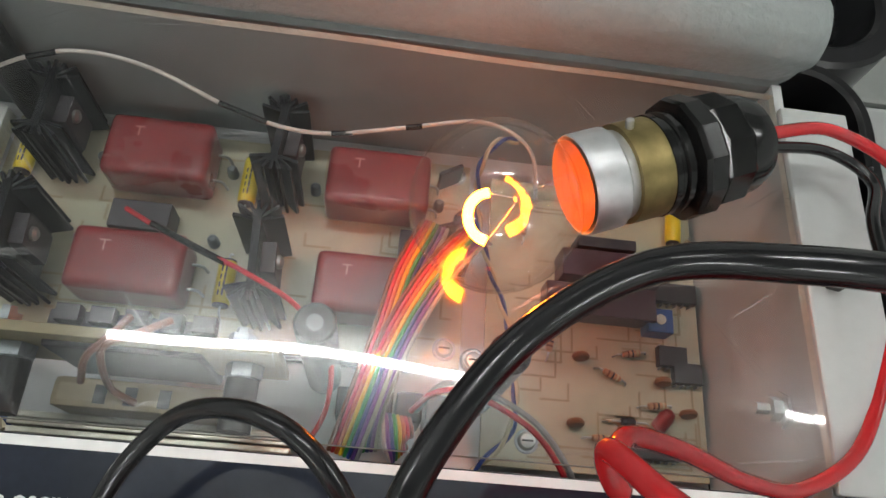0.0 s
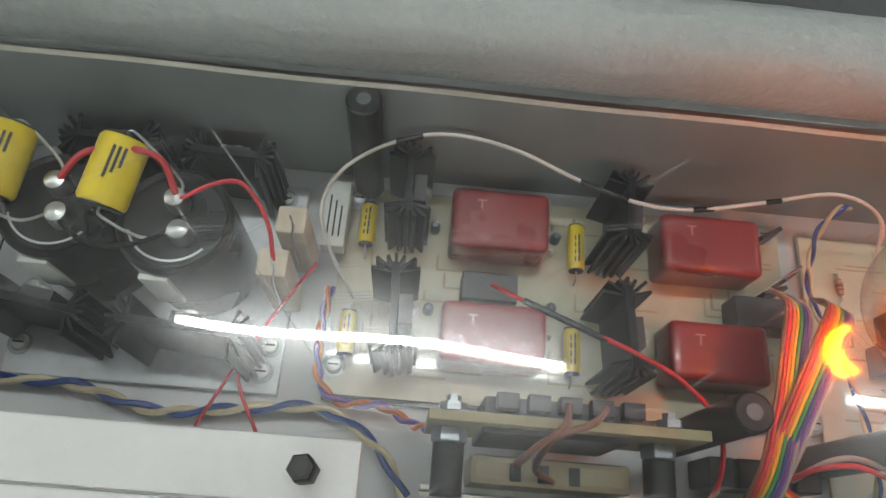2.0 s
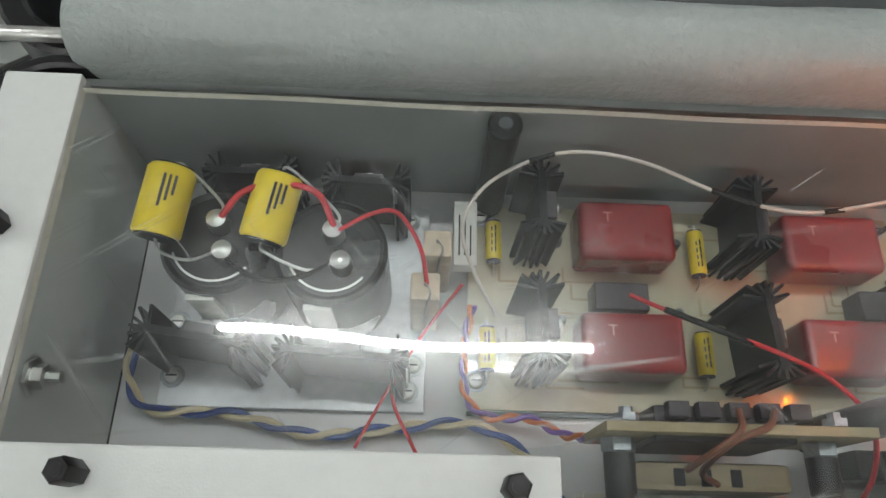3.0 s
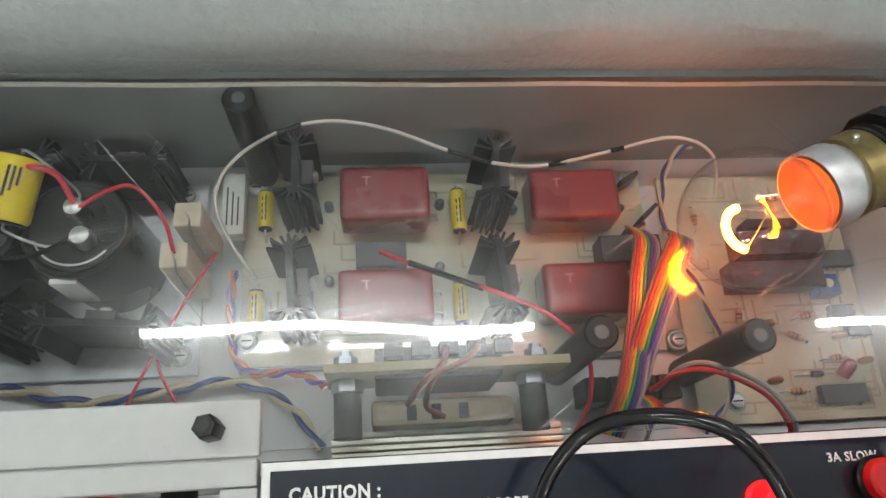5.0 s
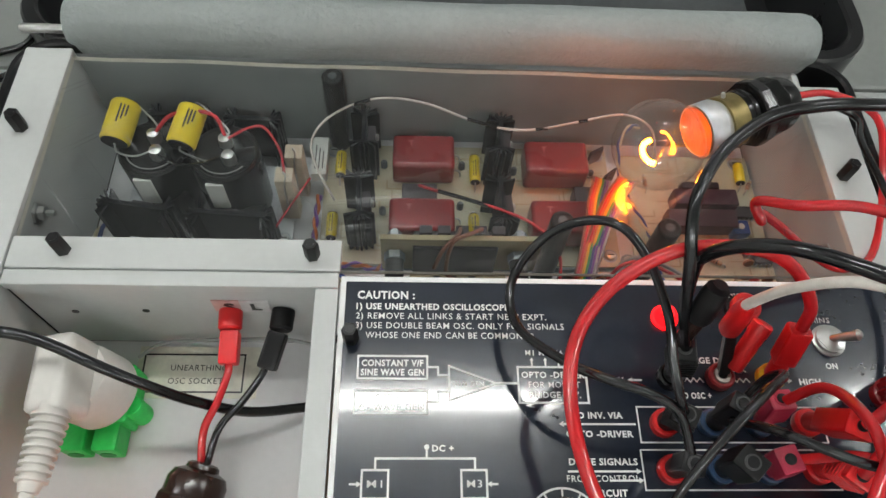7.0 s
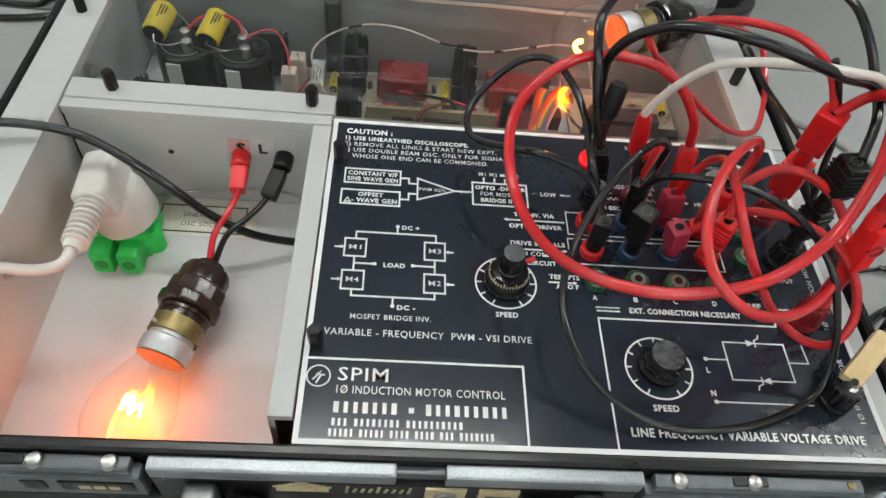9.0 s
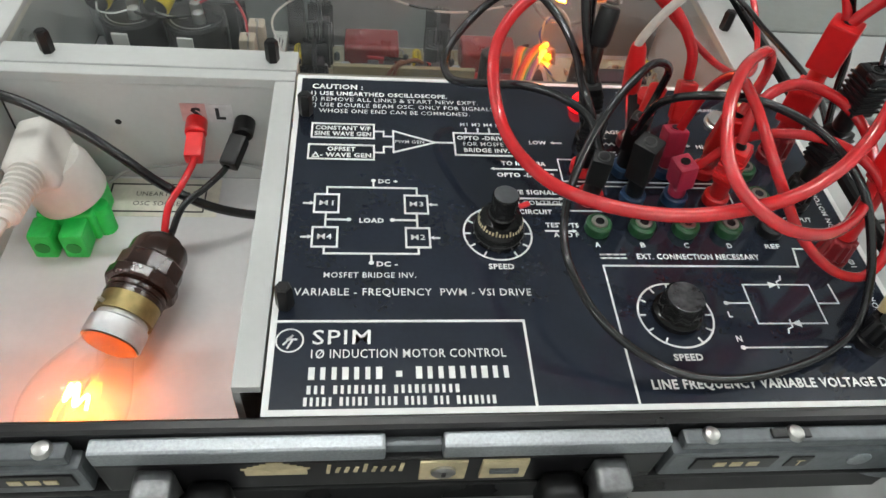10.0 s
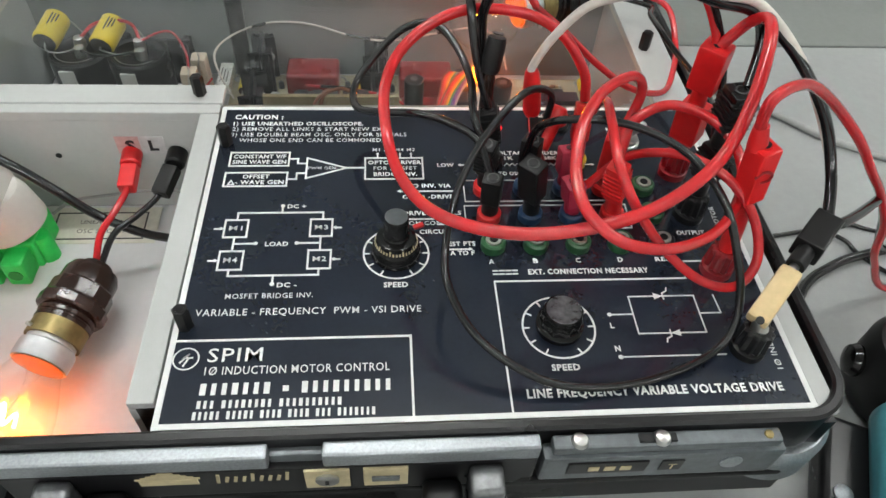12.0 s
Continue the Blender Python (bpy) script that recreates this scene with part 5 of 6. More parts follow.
for x, y in ((0.1650, 0.1955), (0.1465, 0.2200), (0.2180, 0.2850)):
    screw_on(ctl, x, y, ZB)
wire("grey_pair", [(0.1280, 0.1990, -0.045), (0.1330, 0.2040, -0.0320), (0.1420, 0.2040, -0.0280), (0.1600, 0.1960, -0.0300), (0.1720, 0.1850, -0.0380), (0.1760, 0.1800, -0.048)], 0.0009, GREY_CAB, "grey wire arching over the control board")
wire("red_pair", [(0.1265, 0.1990, -0.046), (0.1320, 0.2022, -0.0330), (0.1420, 0.2020, -0.0290), (0.1595, 0.1940, -0.0310), (0.1705, 0.1840, -0.0390), (0.1740, 0.1795, -0.048)], 0.0009, WIRES["red"], "red wire arching over the control board")
twisted([(0.1540, 0.2900, -0.0350), (0.1470, 0.2860, -0.0300), (0.1420, 0.2780, -0.0380), (0.1450, 0.2620, -0.0500), (0.1530, 0.2380, -0.0500), (0.1570, 0.2230, -0.0500), (0.1580, 0.1980, -0.0500), (0.1470, 0.1840, -0.0540)], 0.0007, 0.020, (WIRES["blue"], WIRES["cream"]), "twisted blue and cream wires over the control board")


# ---- lamp bulbs and holders ----
# the filament's orange glow on the cap lining is put into this base colour
CAP_IN = mat("glow_orange_cap_cement", (0.30, 0.13, 0.03), 0.35, stain=0.35, stain_scale=160)


def bulb_and_holder(rim, end, R, pear, dark, kind):
    """A bayonet bulb in its holder: rim is the centre of the cap's glass edge, end the back of the holder."""
    rim, end = Vector(rim), Vector(end)
    m = along(rim, end)
    L = (end - rim).length
    b = thing("light_bulb", rim, "clear glass filament bulb glowing orange, in a bayonet holder", "light bulb", "glowing bulbs")
    prof = []
    if pear:
        shape = [(0.0110, 0.001), (0.0125, -0.004), (0.0160, -0.012), (0.0192, -0.021), (0.0205, -0.030), (0.0196, -0.039), (0.0160, -0.047), (0.0100, -0.052), (0.0040, -0.0545), (0.0003, -0.055)]
    else:
        # a plain globe, cut off at the cap
        shape = [(0.0112, 0.001)] + [(0.0205 * math.sin(radians(q)), -0.0200 + 0.0205 * math.cos(radians(q))) for q in (33.5, 39, 48, 60, 75, 90, 105, 120, 135, 150, 165, 174, 179.2)]
    fine = smooth_path([(r, 0, z) for r, z in shape], 4)
    g = part("glass", lathe([(p.x * R / 0.0205, p.z * R / 0.0205) for p in fine], m, 48), BULB_GLASS, b, "clear glass envelope")
    part("cap", lathe([(0.0113, 0.0005), (0.0120, 0.000), (0.0124, 0.0006), (0.0124, 0.0085), (0.0112, 0.0095), (0.0110, 0.0105), (0.0110, 0.0190)], m, 40), CAP_ALU, b, "dull aluminium cap")
    inside = CAP_IN
    part("cap_lining", lathe([(0.0112, -0.0004), (0.0060, 0.0012), (0.0008, 0.0014)], m, 32), inside, b)
    part("stem", lathe([(0.0042, 0.001), (0.0034, -0.003), (0.0016, -0.008), (0.0012, -0.013), (0.0019, -0.0145), (0.0004, -0.0155)], m, 18), BULB_GLASS, b, "glass stem")
    z0 = -0.0225 if not pear else -0.0235
    fil = []
    d = (rim - end).normalized()
    for k in range(0 if pear else 9):
        q = radians(180 - 80 + 160 * k / 8)
        fil.append(rim + Vector((0.0056 * math.cos(q) - 0.0190, 0.0066 * math.sin(q) - 0.0085, -0.0045)))
    for k in range(9 if pear else 0):
        a = radians(-110 + 220 * k / 8)
        fil.append(m @ Vector((0.0054 * math.cos(a), 0.0054 * math.sin(a), z0 + (0.0030 if k % 2 else -0.0030))))
    part("filament", hose(fil, 0.00085 if pear else 0.0012, n=8, per=5), FIL_LOW if pear else FIL_GLOW, b, "glowing orange filament")
    for i in ((0, 3, 5, 8) if pear else (0, 8)):
        p = fil[i]
        part("support_wire", hose([m @ Vector((0.0005, 0, -0.014)), (m @ Vector((0, 0, -0.014))).lerp(p, 0.5), p], 0.00012, n=5, per=4), STEEL, b)
    h = thing("lamp_holder", end, "dark bakelite lamp holder with a brass ring, " + kind, "lamp holder", "lamp holders")
    part("brass_ring", lathe([(0.0116, 0.0115), (0.0124, 0.0115), (0.0124, 0.0205), (0.0116, 0.0205)], m, 36), BRASS, h, "dull brass ring")
    for a in (60, 240):
        part("bayonet_pin", lathe([(0.0010, 0.0100), (0.0010, 0.0145), (0.0006, 0.0148)], m @ Matrix.Rotation(radians(a), 4, "Z") @ Matrix.Translation((0, 0, 0.0135)) @ Matrix.Rotation(radians(90), 4, "Y"), 10), STEEL, h)
    part("thread", lathe([(0.0110, 0.0195), (0.0127, 0.0200), (0.0127, 0.0215), (0.0121, 0.0220), (0.0121, 0.0228), (0.0129, 0.0233), (0.0129, 0.0248), (0.0122, 0.0252), (0.0122, 0.0260)], m, 36), dark, h)
    part("skirt_nut", lathe([(0.0127, 0.0255), (0.0151, 0.0262), (0.0155, 0.0275), (0.0155, 0.0315), (0.0146, 0.0325)], m, sides=12), dark, h, smooth=False)
    part("cover", lathe([(0.0136, 0.0320), (0.0143, 0.0335), (0.0141, 0.0400), (0.0134, 0.0410)], m, sides=10), dark, h, smooth=False)
    part("dome", lathe([(0.0127, 0.0405), (0.0126, L - 0.006), (0.0110, L - 0.0025), (0.0072, L - 0.0008), (0.0068, L + 0.0010), (0.0053, L + 0.0020)], m, 32), dark, h)


rim_a = Vector((0.1570, 0.2430, 0.0207))
bulb_and_holder(rim_a, rim_a + Vector((0.0470, 0.0190, 0.0012)), 0.0205, False, BAKE_BLACK, "lying on the acrylic")
rim_b = Vector((-0.0712, 0.0570, -0.0470))
bulb_and_holder(rim_b, rim_b + Vector((0.0140, 0.0510, 0.0050)), 0.0192, True, BAKE, "lying in the tray")


# ---- patch leads ----
def plug(parent, foot, top, color, w=0.0042, cable_from=None, label="", ribbed=False, start=0.32):
    """A moulded 4 mm plug standing in a socket, with its cross hole and strain relief."""
    foot, top = Vector(foot), Vector(top)
    m = along(foot, top)
    L = (top - foot).length
    bm = bmesh.new()
    lathe([(0.0036, 0.0), (0.0038, 0.0006), (0.0036, L * (start + 0.03))], m, 16, bm)
    box(bm, -w, -w * 0.85, L * start, w, w * 0.85, L, 0.0011, m=m)
    p = part("plug", bm, color, parent, label)
    part("hole_lip", lathe([(0.0027, 0), (0.0027, 0.0004), (0.0020, 0.0004)], m @ Matrix.Translation((0, 0, L - 0.0001)), 18), LIP if color in (MATT, BLACK) else color, p)
    part("hole", lathe([(0.0020, 0), (0.0020, 0.0006)], m @ Matrix.Translation((0, 0, L)), 16), BLACK, p)
    part("pin", lathe([(0.0019, -0.004), (0.0019, 0.0002)], m, 12), STEEL, p)
    if ribbed:
        for k in range(6):
            part("rib", boxed(-w * 1.12, -w, L * 0.42 + k * L * 0.085, w * 1.12, w, L * 0.42 + k * L * 0.085 + L * 0.035, 0.0003, m=m), color, p)
    if cable_from is not None:
        c = Vector(cable_from)
        s = m @ Vector((0, 0, L * 0.78))
        d = (c - s)
        if d.length > 0.004:
            part("strain_relief", lathe([(0.0034, 0), (0.0032, 0.003), (0.0024, min(d.length, 0.010))], along(s, c), 14), color, p)
    return p


def lead(label, points, r, material, group="patch leads"):
    t = thing("patch_lead", points[0], label, "cable", group)
    part("cable", hose(points, r, n=12, per=8), material, t)
    return t


RC, KC = 0.0021, 0.0020
a = lead("red patch lead in one wide loop above the panel",
         [(0.1745, 0.1440, 0.0310), (0.1720, 0.1475, 0.0440), (0.1600, 0.1545, 0.0590), (0.1421, 0.1575, 0.0669), (0.1150, 0.1544, 0.0695), (0.0929, 0.1429, 0.0625), (0.0821, 0.1259, 0.0519), (0.0835, 0.1010, 0.0400), (0.0917, 0.0720, 0.0420), (0.1065, 0.0500, 0.0495), (0.1317, 0.0400, 0.0540), (0.1600, 0.0405, 0.0595), (0.1830, 0.0510, 0.0615), (0.2015, 0.0650, 0.0675), (0.2118, 0.0791, 0.0820), (0.2200, 0.0970, 0.0925), (0.2245, 0.1110, 0.0930), (0.2230, 0.1200, 0.0860), (0.2170, 0.1230, 0.0740)], 0.0024, RED_CAB)
plug(a, (0.1735, 0.1345, 0.0050), (0.1752, 0.1445, 0.0290), RED_PL, label="bright red moulded plug")
plug(a, (0.2175, 0.1245, 0.0430), (0.2160, 0.1228, 0.0740), RED_PL, 0.0060, label="bright red stacking plug")
a = lead("red patch lead coiled in a loop over the sockets",
         [(0.1790, 0.1040, 0.0440), (0.1848, 0.1100, 0.0600), (0.1770, 0.1040, 0.0725), (0.1616, 0.0886, 0.0780), (0.1520, 0.0749, 0.0776), (0.1467, 0.0625, 0.0744), (0.1447, 0.0497, 0.0697), (0.1475, 0.0370, 0.0660), (0.1589, 0.0285, 0.0615), (0.1804, 0.0346, 0.0522), (0.2045, 0.0519, 0.0430), (0.2180, 0.0698, 0.0450), (0.2206, 0.0876, 0.0499), (0.2115, 0.0993, 0.0558), (0.1932, 0.1015, 0.0607), (0.1780, 0.0955, 0.0560), (0.1745, 0.0890, 0.0420)], RC, RED_CAB)
plug(a, (0.1836, 0.1160, 0.0050), (0.1785, 0.1045, 0.0430), RED_PL, 0.0050, label="bright red moulded plug")
plug(a, (0.1836, 0.0985, 0.0050), (0.1755, 0.0890, 0.0400), RED_PL, label="bright red ribbed plug", ribbed=True)
a = lead("red patch lead hanging low between two crimson plugs",
         [(0.1655, 0.1190, 0.0200), (0.1690, 0.1170, 0.0440), (0.1665, 0.0998, 0.0647), (0.1631, 0.0786, 0.0702), (0.1615, 0.0600, 0.0690), (0.1670, 0.0490, 0.0590), (0.1827, 0.0455, 0.0385), (0.2002, 0.0424, 0.0240), (0.2154, 0.0426, 0.0194), (0.2236, 0.0485, 0.0263), (0.2211, 0.0569, 0.0396), (0.2116, 0.0653, 0.0514), (0.1997, 0.0745, 0.0555), (0.1884, 0.0854, 0.0502), (0.1789, 0.0953, 0.0382), (0.1680, 0.0985, 0.0200)], 0.0019, RED_CAB)
plug(a, (0.1649, 0.1160, 0.0050), (0.1646, 0.1194, 0.0230), PINK, 0.0048, label="faded crimson plug")
plug(a, (0.1649, 0.0985, 0.0050), (0.1620, 0.0978, 0.0235), PINK, 0.0048, label="faded crimson plug")
a = lead("red lead from the lamp holder to a stacked plug",
         [(0.2035, 0.2615, 0.0250), (0.2322, 0.2733, 0.0141), (0.2521, 0.2611, 0.0120), (0.2538, 0.2376, 0.0021), (0.2459, 0.2124, -0.0010), (0.2330, 0.1904, 0.0014), (0.2106, 0.1788, 0.0118), (0.1901, 0.1775, 0.0261), (0.1685, 0.1795, 0.0445), (0.1537, 0.1786, 0.0570), (0.1503, 0.1702, 0.0635), (0.1471, 0.1747, 0.0691), (0.1536, 0.1658, 0.0807), (0.1675, 0.1601, 0.0894), (0.1814, 0.1494, 0.0958), (0.1952, 0.1403, 0.0967), (0.2070, 0.1321, 0.0908), (0.2140, 0.1257, 0.0788), (0.2165, 0.1240, 0.0700)], 0.0018, RED_CAB, "lamp leads")
plug(a, (0.2205, 0.1275, 0.0150), (0.2175, 0.1245, 0.0430), RED_PL, 0.0062, label="bright red stacking plug")
a = lead("black lead from the lamp holder over the case edge",
         [(0.2035, 0.2600, 0.0215), (0.2300, 0.2680, 0.0120), (0.2420, 0.2600, 0.0120), (0.2365, 0.2444, 0.0160), (0.2350, 0.2229, 0.0200), (0.2373, 0.2017, 0.0202), (0.2417, 0.1798, 0.0199), (0.2415, 0.1577, 0.0221), (0.2360, 0.1350, 0.0260), (0.2280, 0.1120, 0.0280), (0.2220, 0.1020, 0.0280)], 0.0016, BLK_CAB, "lamp leads")
plug(a, (0.2200, 0.0990, 0.0150), (0.2195, 0.0988, 0.0420), BLACK, 0.0050, label="black ribbed stacking plug", ribbed=True)
a = lead("black patch lead curling over the window edge",
         [(0.1250, 0.1110, 0.0300), (0.1205, 0.1150, 0.0390), (0.1195, 0.1270, 0.0410), (0.1200, 0.1434, 0.0425), (0.1146, 0.1622, 0.0475), (0.1046, 0.1747, 0.0511), (0.0913, 0.1799, 0.0449), (0.0783, 0.1780, 0.0321), (0.0680, 0.1643, 0.0242), (0.0692, 0.1464, 0.0245), (0.0822, 0.1295, 0.0350), (0.0958, 0.1203, 0.0415), (0.1086, 0.1165, 0.0400), (0.1210, 0.1110, 0.0345), (0.1262, 0.0985, 0.0260)], 0.0018, BLK_CAB)
plug(a, (0.1275, 0.1160, 0.0050), (0.1248, 0.1110, 0.0330), MATT, label="black ribbed plug", ribbed=True)
plug(a, (0.1275, 0.0985, 0.0050), (0.1264, 0.0955, 0.0275), MATT, label="black moulded plug")
a = lead("thick black lead arching high towards the table",
         [(0.1290, 0.1345, 0.0300), (0.1223, 0.1411, 0.0521), (0.1189, 0.1499, 0.0701), (0.1185, 0.1627, 0.0808), (0.1235, 0.1739, 0.0834), (0.1322, 0.1848, 0.0861), (0.1447, 0.1917, 0.0931), (0.1586, 0.1901, 0.1012), (0.1767, 0.1889, 0.1033), (0.1975, 0.1908, 0.1009), (0.2235, 0.1909, 0.0940), (0.2354, 0.1779, 0.0916), (0.2360, 0.1560, 0.0880), (0.2337, 0.1363, 0.0830), (0.2290, 0.1160, 0.0790), (0.2215, 0.1000, 0.0700)], 0.0021, BLK_CAB)
plug(a, (0.1330, 0.1345, 0.0050), (0.1280, 0.1350, 0.0330), MATT, 0.0048, label="black ribbed plug", ribbed=True)
plug(a, (0.2195, 0.0988, 0.0430), (0.2188, 0.0987, 0.0700), BLACK, 0.0056, label="black ribbed stacking plug", ribbed=True)
a = lead("thick black lead arching down to a black clip plug",
         [(0.1300, 0.1350, 0.0310), (0.1256, 0.1450, 0.0440), (0.1240, 0.1527, 0.0622), (0.1244, 0.1517, 0.0732), (0.1288, 0.1479, 0.0852), (0.1366, 0.1430, 0.0939), (0.1442, 0.1370, 0.0999), (0.1550, 0.1290, 0.1045), (0.1700, 0.1210, 0.1060), (0.1880, 0.1170, 0.1025), (0.2068, 0.1185, 0.0955), (0.2270, 0.1230, 0.0880), (0.2450, 0.1150, 0.0750), (0.2600, 0.1010, 0.0560), (0.2650, 0.0860, 0.0380), (0.2605, 0.0690, 0.0290)], 0.0023, BLK_CAB)
plug(a, (0.2360, 0.0440, 0.0290), (0.2600, 0.0680, 0.0285), MATT, 0.0056, label="black angled stacking plug")
a = lead("black patch lead in a wide loop resting on the panel",
         [(0.1420, 0.1100, 0.0280), (0.1440, 0.1010, 0.0510), (0.1600, 0.0885, 0.0640), (0.1791, 0.0840, 0.0625), (0.1966, 0.0752, 0.0565), (0.2070, 0.0600, 0.0480), (0.2130, 0.0470, 0.0330), (0.2165, 0.0370, 0.0170), (0.2120, 0.0270, 0.0060), (0.1920, 0.0165, 0.0030), (0.1642, 0.0100, 0.0030), (0.1380, 0.0110, 0.0070), (0.1150, 0.0230, 0.0160), (0.1045, 0.0430, 0.0220), (0.1047, 0.0632, 0.0262), (0.1101, 0.0785, 0.0400), (0.1206, 0.0926, 0.0530), (0.1371, 0.1083, 0.0614), (0.1500, 0.1180, 0.0540), (0.1515, 0.1215, 0.0400), (0.1475, 0.1175, 0.0290)], 0.0016, BLK_CAB)
plug(a, (0.1462, 0.0985, 0.0050), (0.1418, 0.0940, 0.0370), MATT, 0.0050, label="black moulded plug")
plug(a, (0.1462, 0.1160, 0.0050), (0.1455, 0.1150, 0.0320), MATT, label="black moulded plug")
a = lead("milky clear lead from a red clip to the black plug",
         [(0.1480, 0.1465, 0.0430), (0.1477, 0.1460, 0.0480), (0.1537, 0.1445, 0.0628), (0.1631, 0.1388, 0.0802), (0.1737, 0.1303, 0.0906), (0.1894, 0.1215, 0.0975), (0.2090, 0.1175, 0.0985), (0.2280, 0.1225, 0.0910), (0.2470, 0.1140, 0.0740), (0.2600, 0.1020, 0.0540), (0.2655, 0.0876, 0.0375), (0.2640, 0.0728, 0.0230)], 0.0019, CLEAR_CAB)
cl = part("clip_sleeve", lathe([(0.0030, 0), (0.0042, 0.003), (0.0042, 0.016), (0.0034, 0.024), (0.0026, 0.026)], along((0.1515, 0.1470, 0.0200), (0.1480, 0.1465, 0.0440)), 18), RED_PL, a, "bright red clip sleeve")
part("jaw", boxed(-0.0018, -0.0010, 0, 0.0018, 0.0010, 0.0200, 0.0004, m=along((0.1530, 0.1360, 0.0050), (0.1515, 0.1470, 0.0215))), STEEL, a, "bright metal jaw")
part("jaw", boxed(-0.0022, 0.0016, 0, 0.0022, 0.0026, 0.0180, 0.0004, m=along((0.1530, 0.1360, 0.0050), (0.1515, 0.1470, 0.0215))), MATT, a, "dark clip arm")
sp = thing("loose_plug", (0.1590, 0.1350, 0.01), "bright red plug barrel leaning beside the clip", "plug")
part("barrel", lathe([(0.0030, 0), (0.0036, 0.001), (0.0038, 0.016), (0.0042, 0.017), (0.0042, 0.021), (0.0034, 0.022)], along((0.1560, 0.1360, 0.0080), (0.1650, 0.1490, 0.0215)), 18), RED_PL, sp)
part("bore", lathe([(0.0022, 0), (0.0022, 0.0003)], along((0.1651, 0.1491, 0.02165), (0.166, 0.1505, 0.023)), 12), MAROON, sp)
st = thing("probe_plug", (0.1290, 0.136, 0.03), "black stacking probe end on a brown insulator", "plug")
part("insulator", lathe([(0.0030, 0), (0.0030, 0.016), (0.0024, 0.020)], along((0.1270, 0.1375, 0.0300), (0.1274, 0.1394, 0.0490)), 16), BAKE, st)
part("sleeve", lathe([(0.0036, 0), (0.0044, 0.002), (0.0044, 0.013), (0.0040, 0.0155)], along((0.1273, 0.1394, 0.0488), (0.1300, 0.1445, 0.0640)), 20), MATT, st)
part("bore", lathe([(0.0026, 0), (0.0026, 0.0003)], along((0.13012, 0.14472, 0.06465), (0.1310, 0.1465, 0.07)), 14), BLACK, st)
a = lead("red lead leaving a large marked red plug",
         [(0.2107, 0.0653, 0.0756), (0.2079, 0.0637, 0.0863), (0.2088, 0.0639, 0.0926), (0.2179, 0.0695, 0.0931), (0.2318, 0.0780, 0.0866), (0.2523, 0.0859, 0.0704), (0.2700, 0.0873, 0.0538), (0.2859, 0.0891, 0.0353), (0.3019, 0.0932, 0.0175), (0.3183, 0.0968, -0.0064), (0.3353, 0.1031, -0.0405), (0.3700, 0.1100, -0.0750), (0.4600, 0.1250, -0.0755)], 0.0021, RED_CAB)
pp = plug(a, (0.2225, 0.0665, 0.0150), (0.2140, 0.0637, 0.0725), RED_PL, 0.0048, label="bright red plug with a dark marker scrawl", start=0.55)
part("strain_relief", lathe([(0.0036, 0), (0.0034, 0.004), (0.0026, 0.010)], along((0.2120, 0.0650, 0.0705), (0.2096, 0.0649, 0.0815)), 14), RED_PL, pp)
scrawl = [(0.2130, 0.0580, 0.0610), (0.2150, 0.0578, 0.0640), (0.2182, 0.0578, 0.0635), (0.2186, 0.0582, 0.0600), (0.2160, 0.0584, 0.0585)]
part("scrawl", hose([(x, y + 0.0009, z) for x, y, z in scrawl], 0.0005, n=6), MAROON, pp, "dark marker scrawl")
a = lead("thin black lead dropping behind the plugs", [(0.2060, 0.1290, 0.0960), (0.2126, 0.1261, 0.0850), (0.2193, 0.1250, 0.0715), (0.2230, 0.1215, 0.0590), (0.2240, 0.1180, 0.0472), (0.2250, 0.1120, 0.0330), (0.2215, 0.1010, 0.0250)], 0.0015, BLK_CAB)
# cream adapter in the black post, with the clip lead
ad = thing("plug_adapter", (0.2190, 0.0262, 0.017), "yellowed cream plug sleeve in a black binding post", "plug")
part("sleeve", boxed(-0.0042, -0.0036, 0, 0.0042, 0.0036, 0.0250, 0.0016, m=along((0.2175, 0.0255, 0.0200), (0.2340, 0.0420, 0.0295))), CREAM_PL, ad)
part("hole", lathe([(0.0016, 0), (0.0016, 0.0003)], along((0.2165, 0.0232, 0.0243), (0.2150, 0.0200, 0.0290)), 12), MATT, ad)
part("pin", lathe([(0.0020, 0), (0.0020, 0.008)], along((0.2200, 0.0265, 0.0140), (0.2185, 0.0262, 0.0220)), 12), STEEL, ad)
a = lead("black lead running from the clip plug to the table", [(0.2580, 0.0640, 0.0300), (0.2650, 0.0660, 0.0295), (0.2779, 0.0745, 0.0253), (0.2948, 0.0877, 0.0176), (0.3120, 0.1010, 0.0080), (0.3400, 0.1200, -0.0250), (0.3800, 0.1400, -0.0740), (0.4600, 0.1700, -0.0755)], 0.0022, BLK_CAB)
